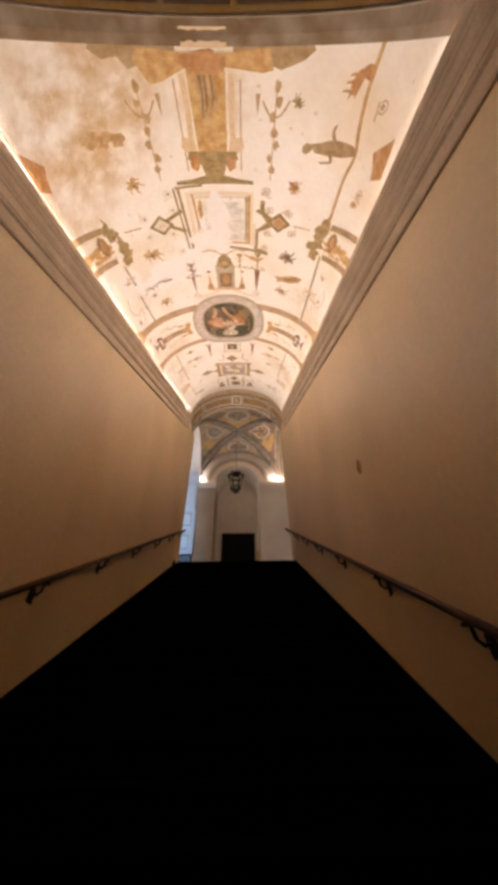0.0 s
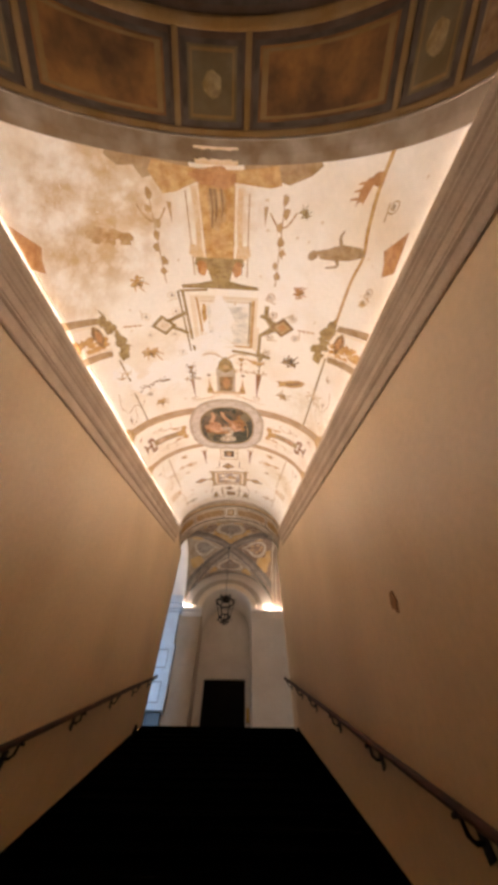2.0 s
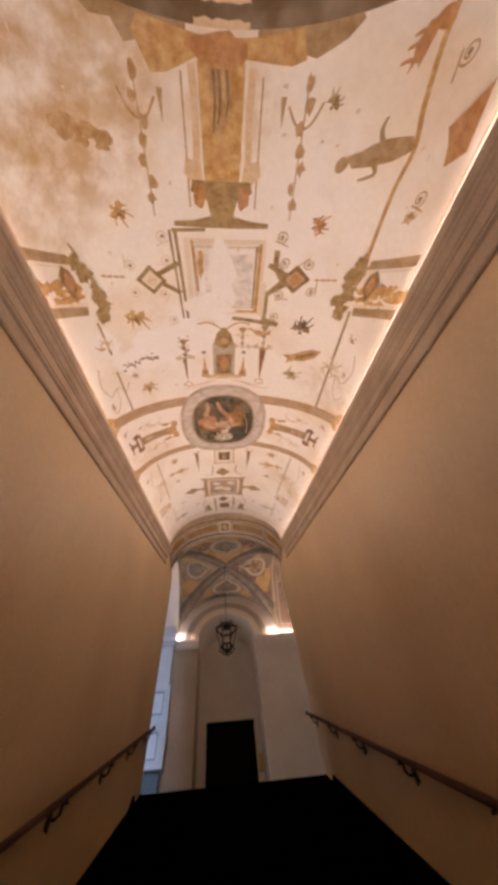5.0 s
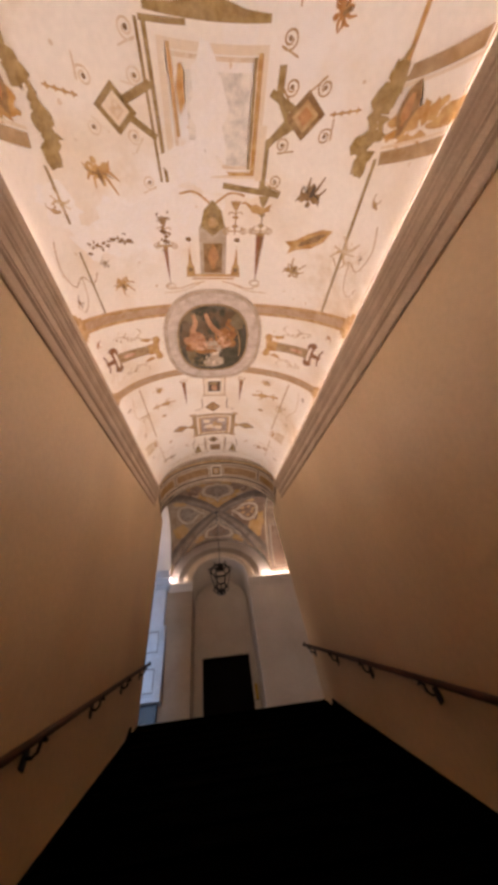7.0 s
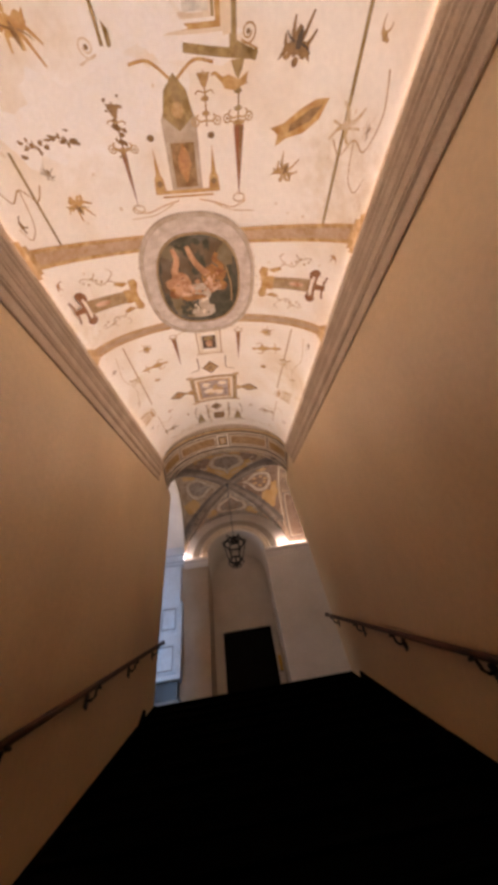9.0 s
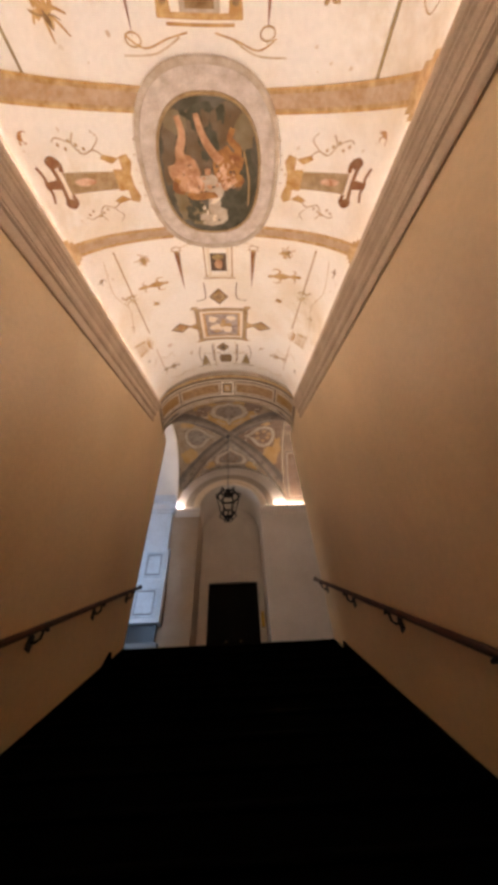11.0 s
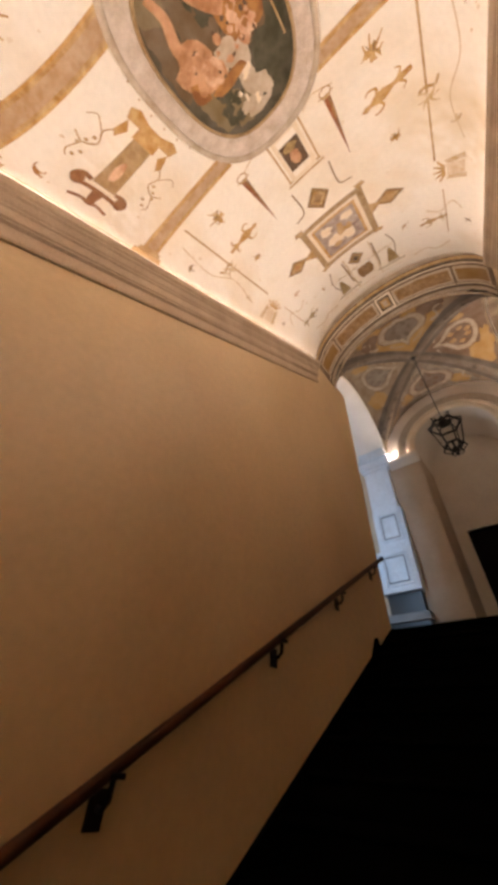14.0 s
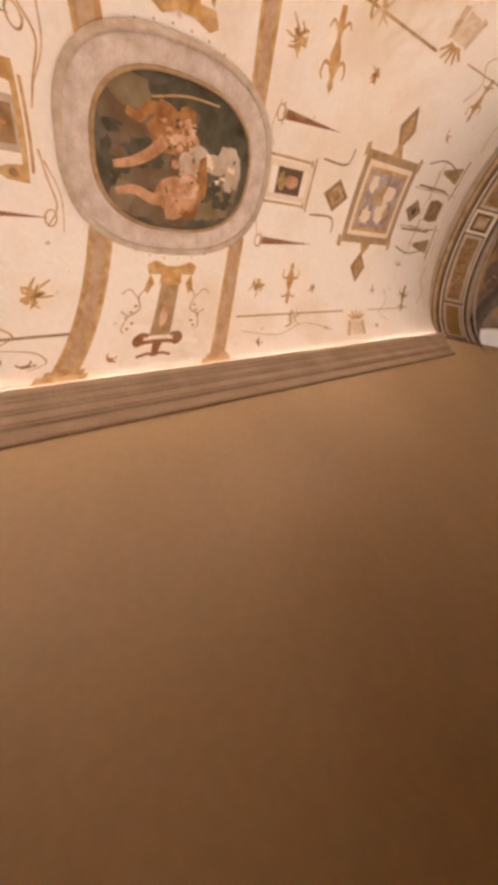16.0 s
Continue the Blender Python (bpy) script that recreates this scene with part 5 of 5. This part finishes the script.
for q in (-1, 1):
    stroke(b, f, [(q * 0.20, -0.34), (q * 0.19, -0.05), (q * 0.20, 0.28)], 0.05)
    poly(b, f, [(q * 0.17, 0.18), (q * 0.28, 0.16), (q * 0.30, 0.26), (q * 0.22, 0.34), (q * 0.15, 0.30)])
b.lay("column_edge", P["pale_gold"], col, 0.0055)
poly(Brush(), f, [(-0.17, -0.62), (0.17, -0.62), (0.17, -0.50), (-0.17, -0.50)]).lay("crest_block", P["pale_gold"], col, 0.0085)
b = Brush()
for k in range(5):
    disc(b, f, -0.08 + 0.04 * k, 0.05 + 0.07 * (k % 3), 0.05, 0.10, 10, 0.7, k)
b.lay("rust_shape", P["ochre"], col, 0.007)
b = Brush()
poly(b, f, [(-0.24, 0.30), (-0.14, 0.30), (0.12, 0.30), (0.22, 0.30), (0.24, 0.38), (0.12, 0.44), (0.09, 0.56), (0.24, 0.60), (0.40, 0.62), (0.40, 0.66), (-0.42, 0.66), (-0.42, 0.62), (-0.24, 0.60), (-0.10, 0.56), (-0.13, 0.44), (-0.26, 0.38)])
b.lay("column_foot", P["olive"], col, 0.006)
b = Brush()
disc(b, f, -0.19, 0.42, 0.05, 0.09, 10, 0.3, 2)
disc(b, f, 0.17, 0.42, 0.05, 0.09, 10, 0.3, 3)
b.lay("foot_volute", P["rust"], col, 0.008)
b = Brush()
poly(b, f, [(-0.55, -0.42), (-0.50, -0.50), (-0.15, -0.47), (0.15, -0.47), (0.50, -0.50), (0.54, -0.36), (0.45, -0.34), (0.15, -0.38), (-0.15, -0.38), (-0.36, -0.28), (-0.46, -0.26)])
b.lay("crest_shelf", P["ochre"], col, 0.006)
disc(Brush(), f, 0.0, -0.42, 0.20, 0.08, 14, 0.5, 6).lay("crest_shade", P["rust"], col, 0.008)
b = Brush()
for s in (-1, 1):
    poly(b, f, [(s * 0.22, -0.56), (s * 0.80, -0.56), (s * 0.86, -0.48), (s * 0.78, -0.42), (s * 0.66, -0.44), (s * 0.60, -0.36), (s * 0.48, -0.40), (s * 0.34, -0.36), (s * 0.22, -0.38)])
b.lay("crest_cloth", P["drab"], col, 0.005)
b = Brush()
for s in (-1, 1):
    rect(b, f, s * 0.27 - 0.006, -0.3, s * 0.27 + 0.006, 0.5)
    rect(b, f, s * 0.58 - 0.005, -0.3, s * 0.58 + 0.005, 0.6)
    for k in range(7):
        disc(b, f, s * (0.58 + 0.03 * math.sin(k * 2.1)), -0.25 + 0.12 * k, 0.03, 0.045, 9, 0.8, k + s)
    stroke(b, f, [(s * 0.46, -0.15), (s * 0.52, -0.05), (s * 0.58, -0.02), (s * 0.64, -0.05), (s * 0.70, -0.15)], 0.015)
    poly(b, f, [(s * 0.40, -0.20), (s * 0.42, -0.02), (s * 0.44, -0.20)])
b.lay("candelabrum", P["tan"], col, 0.005)
b = Brush()
g = lambda u, v: (u, v)
trail(b, [(58, 0.98), (57.4, 1.20), (58.6, 1.42), (60.5, 1.60), (58.6, 1.80), (58.2, 2.20)], 0.035)
b.lay("painted_vine", P["ochre"], vault, 0.004)
f = Spot(50.5, 1.57, 90)
fig = Brush()
disc(fig, f, 0, 0, 0.075, 0.23, 14, 0.35, 3)
disc(fig, f, 0.02, 0.30, 0.05, 0.05, 10, 0.3, 4)
stroke(fig, f, [(-0.05, 0.02), (-0.14, 0.06), (-0.20, 0.04)], (0.04, 0.015))
stroke(fig, f, [(0.05, 0.05), (0.12, 0.02), (0.14, 0.14)], (0.04, 0.015))
fig.lay("painted_figure", P["drab"], vault, 0.005)
f = Spot(52.4, 1.17, 20)
lion = Brush()
disc(lion, f, 0, 0, 0.05, 0.09, 14, 0.6, 3)
disc(lion, f, 0.05, -0.09, 0.055, 0.04, 12, 0.6, 4)
for q in (-0.05, 0.0, 0.06):
    stroke(lion, f, [(0.02, q), (-0.05, q + 0.01), (-0.09, q + 0.03)], (0.03, 0.012))
lion.lay("painted_creature", P["rust"], vault, 0.005)
for th, y, s in ((73.5, 1.60, 1), (-78, 1.68, -1)):
    f = Spot(th, y, 0, 1, s)
    poly(Brush(), f, [(-0.10, -0.06), (0.10, -0.20), (0.14, 0.12), (0.0, 0.16), (-0.04, 0.04)]).lay("painted_flag", P["rust"], vault, 0.005)
st = Brush()
for k in range(9):
    f = Spot(-52 + 1.8 * k, 1.52 + 0.03 * math.sin(k * 2))
    disc(st, f, 0, 0, 0.05, 0.04, 12, 0.9, k * 1.1)
st.lay("rust_blotch", P["tan"], vault, 0.005)
st = Brush()
for th, y, ru, rv, sd in ((-36, 3.05, 0.42, 0.20, 1), (-14, 2.98, 0.36, 0.20, 2), (-52, 3.2, 0.24, 0.15, 3), (4, 2.70, 0.30, 0.14, 4), (-62, 2.95, 0.2, 0.2, 6), (6, 2.1, 0.2, 0.2, 8)):
    disc(st, Spot(th, y), 0, 0, ru, rv, 26, 0.8, sd)
st.lay("plaster_patch", P["patch"], vault, 0.0025)
spl = Brush()
rnd = random.Random(11)
for k in range(150):
    th, y = rnd.uniform(-78, 78), rnd.uniform(1.0, 7.9)
    disc(spl, Spot(th, y), 0, 0, rnd.uniform(0.006, 0.02), rnd.uniform(0.006, 0.02), 7, 0.6, k)
spl.lay("paint_fleck", P["stain"], vault, 0.0035)
run = Brush()
for s in (-1, 1):
    trail(run, [(s * 83.0, 1.0), (s * 83.0, 8.05)], 0.012)
run.lay("edge_line", P["tan"], vault, 0.004)


# ---- coffers over the stair foot ----
def coffer(th0, th1, y0, y1, colour):
    b = Brush().add([(th0, y0), (th1, y0), (th1, y1), (th0, y1)])
    p = b.lay("coffer", P["dark"], foot_vault, 0.003)
    e, d = 0.03, 1.6
    Brush().add([(th0 + d, y0 + e), (th1 - d, y0 + e), (th1 - d, y1 - e), (th0 + d, y1 - e)]).lay("coffer_field", P[colour], p, 0.006)
    b = Brush()
    frame_of(b, lambda u, v: (th0 + d * 1.5 + u * (th1 - th0 - 3 * d), y0 + e * 1.5 + v * (y1 - y0 - 3 * e)), 0, 0, 1, 1, 0.05)
    b.lay("coffer_moulding", P["gold"], p, 0.008)
    if th1 - th0 < 20:
        f = Spot((th0 + th1) / 2, (y0 + y1) / 2)
        disc(Brush(), f, 0, 0, 0.07, 0.09, 12, 0.4, 3).lay("rosette", P["olive"], p, 0.010)


for th0, th1, colour in ((-90, -74, "brown"), (-71, -56, "coffer_olive"), (-53, -15, "coffer"), (-11.5, 6.5, "coffer_olive"), (10, 53, "coffer"), (56, 71, "coffer_olive"), (74, 90, "brown")):
    coffer(th0, th1, 0.32, 0.78, colour)
for th0, th1, colour in ((-88, -52, "umber"), (-26, 20, "brown"), (48, 88, "umber")):
    coffer(th0, th1, -0.75, 0.16, colour)


def rib(y, width, height, mat, name):
    st = [lambda p, th=th: on_vault(th, y + p[0], p[1]) for th in [-88 + 176 * i / 60 for i in range(61)]]
    w = width / 2
    return part(name, sweep([(-w, -0.002), (-w, height * 0.7), (-w * 0.6, height), (w * 0.6, height), (w, height * 0.7), (w, -0.002)], st), mat, foot_vault)


rib(0.245, 0.07, 0.016, P["gold"], "rib")
rib(0.815, 0.04, 0.012, P["gold"], "rib")
rib(0.848, 0.014, 0.020, P["edge_pale"], "rim")
edge = part("edge_band", sweep([(0.85, -0.002), (0.85, 0.014), (0.93, 0.012), (0.985, 0.006), (0.985, -0.002)], [lambda p, th=th: on_vault(th, p[0], p[1]) for th in [-88 + 176 * i / 60 for i in range(61)]]), P["edge"], vault, "brown painted band edging the vault")
for th in (-72.5, -54.5, -13.2, 8.2, 54.5, 72.5):
    part("rib", sweep([(-0.9, -0.002), (-0.9, 0.010), (-0.4, 0.015), (0.4, 0.015), (0.9, 0.010), (0.9, -0.002)], [lambda p, y=y, th=th: on_vault(th + p[0], y, p[1]) for y in (0.28, 0.80)]), P["gold"], foot_vault)


# ---- painted groin vault of the landing ----
def bay_lay(br, name, mat, lift, label=""):
    bm = bmesh.new()
    for pts in br.polys:
        bm.faces.new([bm.verts.new((p[0], p[1], 0)) for p in pts])
    bmesh.ops.triangulate(bm, faces=bm.faces[:])
    for axis, lo, hi in ((0, -1.4, 1.4), (1, -1.18, 1.18)):
        for k in range(1, 28):
            no = [0, 0, 0]
            no[axis] = 1
            co = [0, 0, 0]
            co[axis] = lo + (hi - lo) * k / 28
            bmesh.ops.bisect_plane(bm, geom=bm.verts[:] + bm.edges[:] + bm.faces[:], plane_co=co, plane_no=no, dist=1e-5)
    for v in bm.verts:
        v.co = Vector((v.co.x, BAYC + v.co.y, bay_height(max(-1.38, min(1.38, v.co.x)), BAYC + max(-1.17, min(1.17, v.co.y))) - lift))
    return part(name, bm, mat, bay, label)


ident = lambda u, v: (u, v)
QU, QV = 1.30, 1.10
TREFOIL = [(0.0, 0.36), (0.07, 0.50), (0.20, 0.58), (0.38, 0.66), (0.46, 0.80), (0.40, 0.95), (0.26, 1.02), (0.12, 1.00), (0.0, 1.06)]
PEAR = [(0.0, 0.34), (0.06, 0.50), (0.17, 0.60), (0.31, 0.72), (0.36, 0.90), (0.30, 1.06), (0.17, 1.15), (0.06, 1.17), (0.0, 1.18)]


def quarter(turn, half, ground, flecks, inside, spots, seed):
    """One painted quarter of the groin vault: a coloured ground, a pale lobed frame and dim shapes within it."""
    c, q = round(math.cos(radians(turn))), round(math.sin(radians(turn)))
    loc = lambda u, v: (u * c - v * q, u * q + v * c)
    end = 1.14 if abs(c) else 1.34
    rnd = random.Random(seed)
    field = bay_lay(poly(Brush(), loc, [(0.0, 0.14), (0.42, 0.52), (0.60, 0.66), (0.74, 0.90), (0.86, end), (-0.86, end), (-0.74, 0.90), (-0.60, 0.66), (-0.42, 0.52)]), "painted_field", P[ground], 0.004)
    b = Brush()
    for k, (u, v, ru, rv) in enumerate(flecks[1]):
        disc(b, loc, u, v, ru, rv, 18, 0.6, seed + k * 1.3)
    bay_lay(b, "field_patch", P[flecks[0]], 0.006)
    full = half + [(-u, v) for u, v in reversed(half[1:-1])]
    mid = sum(v for u, v in full) / len(full)
    shrink = lambda k: [(u * k, mid + (v - mid) * k) for u, v in full]
    bay_lay(poly(Brush(), loc, shrink(1.06)), "cartouche_edge", P["umber"], 0.008)
    bay_lay(poly(Brush(), loc, shrink(1.0)), "cartouche", P["edge_pale"], 0.010)
    bay_lay(poly(Brush(), loc, shrink(0.74)), "cartouche_line", P["umber"], 0.012)
    bay_lay(poly(Brush(), loc, shrink(0.68)), "cartouche_ground", P[inside], 0.014)
    b = Brush()
    for k in range(6):
        disc(b, loc, 0.16 * math.cos(k * 1.1 + seed), mid + 0.16 * math.sin(k * 1.1 + seed), 0.045, 0.055, 12, 0.8, k + seed)
    bay_lay(b, "faint_shape", P[spots], 0.016)
    b = Brush()
    for u in (-1, 1):
        stroke(b, loc, [(u * 0.52, 0.70), (u * 0.66, 0.78), (u * 0.62, 0.92), (u * 0.74, 1.0)], (0.05, 0.02))
        stroke(b, loc, [(u * 0.10, 0.40), (u * 0.24, 0.46), (u * 0.32, 0.56)], (0.03, 0.012))
    bay_lay(b, "painted_scroll", P["edge_pale"], 0.007)
    return field


quarter(180, TREFOIL, "gold", ("umber", [(-0.62, 1.02, 0.22, 0.16), (0.60, 0.92, 0.16, 0.16), (0.10, 1.10, 0.3, 0.05)]), "rib", "dark", 1)
quarter(-90, PEAR, "umber", ("gold", [(-0.55, 1.10, 0.22, 0.20), (-0.30, 1.24, 0.25, 0.10), (0.50, 0.85, 0.10, 0.16)]), "umber", "brown", 2)
quarter(90, PEAR, "bay_tan", ("gold", [(0.52, 1.06, 0.18, 0.20), (-0.50, 1.00, 0.16, 0.22)]), "bay_grey", "rib", 3)
quarter(0, TREFOIL, "bay_grey", ("gold", [(0.55, 0.98, 0.16, 0.12), (-0.52, 0.92, 0.18, 0.12)]), "rib", "umber", 4)
b = Brush()
for su in (-1, 1):
    for sv in (-1, 1):
        stroke(b, ident, [(0, 0), (su * QU * 0.5, sv * QV * 0.5), (su * QU, sv * QV)], (0.24, 0.36))
bay_lay(b, "groin_rib", P["slate"], 0.018, "dark grey painted groin")
b = Brush()
for su in (-1, 1):
    for sv in (-1, 1):
        stroke(b, ident, [(su * 0.08, sv * 0.07), (su * QU * 0.5, sv * QV * 0.5), (su * QU, sv * QV)], (0.10, 0.16))
bay_lay(b, "rib_face", P["rib"], 0.021)
b = Brush()
disc(b, ident, 0, 0, 0.10, 0.10, 14)
bay_lay(b, "groin_boss", P["dark"], 0.023)


# painted borders of the stair-head arch
def on_head(th, y, lift):
    a = radians(th)
    return Vector(((1.392 - lift) * math.sin(a), y, HEAD_SPRING + (HEAD_RISE - lift) * math.cos(a)))


for ya, yb, col, lift in ((8.14, 8.19, "tan", 0.004), (8.21, 8.24, "dark", 0.004), (8.255, 8.275, "cream", 0.004), (8.64, 8.66, "cream", 0.004), (8.67, 8.70, "dark", 0.004), (8.72, 8.79, "grey", 0.004)):
    Brush().add([(-84, ya), (84, ya), (84, yb), (-84, yb)]).lay("painted_border", P[col], head, lift, on_head)
for th0, th1, col in ((-80, -50, "gold"), (-48, -7.5, "brown"), (6.5, 48, "brown"), (50, 80, "gold")):
    p = Brush().add([(th0, 8.32), (th1, 8.32), (th1, 8.62), (th0, 8.62)]).lay("painted_panel", P["grey"], head, 0.004, on_head)
    Brush().add([(th0 + 1.5, 8.36), (th1 - 1.5, 8.36), (th1 - 1.5, 8.58), (th0 + 1.5, 8.58)]).lay("panel_field", P[col], p, 0.006, on_head)
for k, (d, e, col) in enumerate(((6.0, 0.17, "cream"), (4.6, 0.135, "dark"), (3.2, 0.09, "tan"), (1.6, 0.05, "grey"))):
    Brush().add([(-0.5 - d, 8.47 - e), (-0.5 + d, 8.47 - e), (-0.5 + d, 8.47 + e), (-0.5 - d, 8.47 + e)]).lay("square_boss", P[col], head, 0.008 + 0.002 * k, on_head)


# fine lines round the urn and small birds near the cornices
b = Brush()
for th in (-9.5, 8.2):
    trail(b, [(th, 7.10), (th, 7.95)], 0.014)
for y in (7.42, 7.93):
    trail(b, [(-24, y), (22, y)], 0.014)
for s in (-1, 1):
    trail(b, [(s * 22, 5.2), (s * 14, 5.15), (s * 9, 5.2)], 0.012)
    trail(b, [(s * 30, 7.9), (s * 40, 7.84), (s * 46, 7.92), (s * 56, 7.80)], 0.022)
    trail(b, [(s * 44, 7.1), (s * 52, 7.18), (s * 60, 7.05), (s * 66, 7.2)], 0.016)
    trail(b, [(s * 66, 5.2), (s * 70, 5.6), (s * 64, 5.9), (s * 70, 6.3)], 0.014)
    trail(b, [(s * 26, 3.72), (s * 16, 3.70), (s * 8, 3.62)], 0.012)
b.lay("painted_line", P["faint"], vault, 0.0045)
for i, (th, y, c) in enumerate(((-74, 3.70, "brown"), (-75, 4.18, "rust"), (-74, 5.38, "brown"), (72, 4.15, "rust"), (73, 5.30, "brown"), (-68, 6.2, "tan"), (67, 6.1, "tan"), (-66, 3.0, "tan"), (66, 2.9, "tan"), (-30, 7.3, "tan"), (30, 7.2, "tan"), (-45, 6.9, "rust"), (70, 7.4, "brown"))):
    f = Spot(th, y, 40 * i, 0.9)
    b = Brush()
    disc(b, f, 0, 0, 0.022, 0.045, 12, 0.5, i)
    disc(b, f, 0.01, 0.055, 0.014, 0.016, 8)
    stroke(b, f, [(0, -0.03), (0.02, -0.07), (0.05, -0.09)], (0.018, 0.006))
    stroke(b, f, [(0.01, 0.0), (0.05, 0.02), (0.07, 0.0)], (0.02, 0.006))
    b.lay("painted_bird", P[c], vault, 0.004)


# gilt panel on the arch beside the landing
def on_alcove(x, th, lift):
    a = radians(th)
    return Vector((x / 40, BAYC + (BAYH - lift) * math.sin(a), SPRING + (BAYR - 0.07 - lift) * math.cos(a)))


alcove = [o for o in scene.objects if o.name.startswith("ceiling_alcove")][0]
for inset, col, lift in ((0.0, "slate", 0.004), (0.035, "edge_pale", 0.006), (0.075, "umber", 0.008), (0.115, "umber", 0.010)):
    b = Brush()
    for k in range(8):
        t0, t1 = 22 + inset * 40 + (58 - inset * 80) * k / 8, 22 + inset * 40 + (58 - inset * 80) * (k + 1) / 8
        b.add([((1.46 + inset) * 40, t0), ((1.92 - inset) * 40, t0), ((1.92 - inset) * 40, t1), ((1.46 + inset) * 40, t1)])
    b.lay("gilt_panel", P[col], alcove, lift, on_alcove)
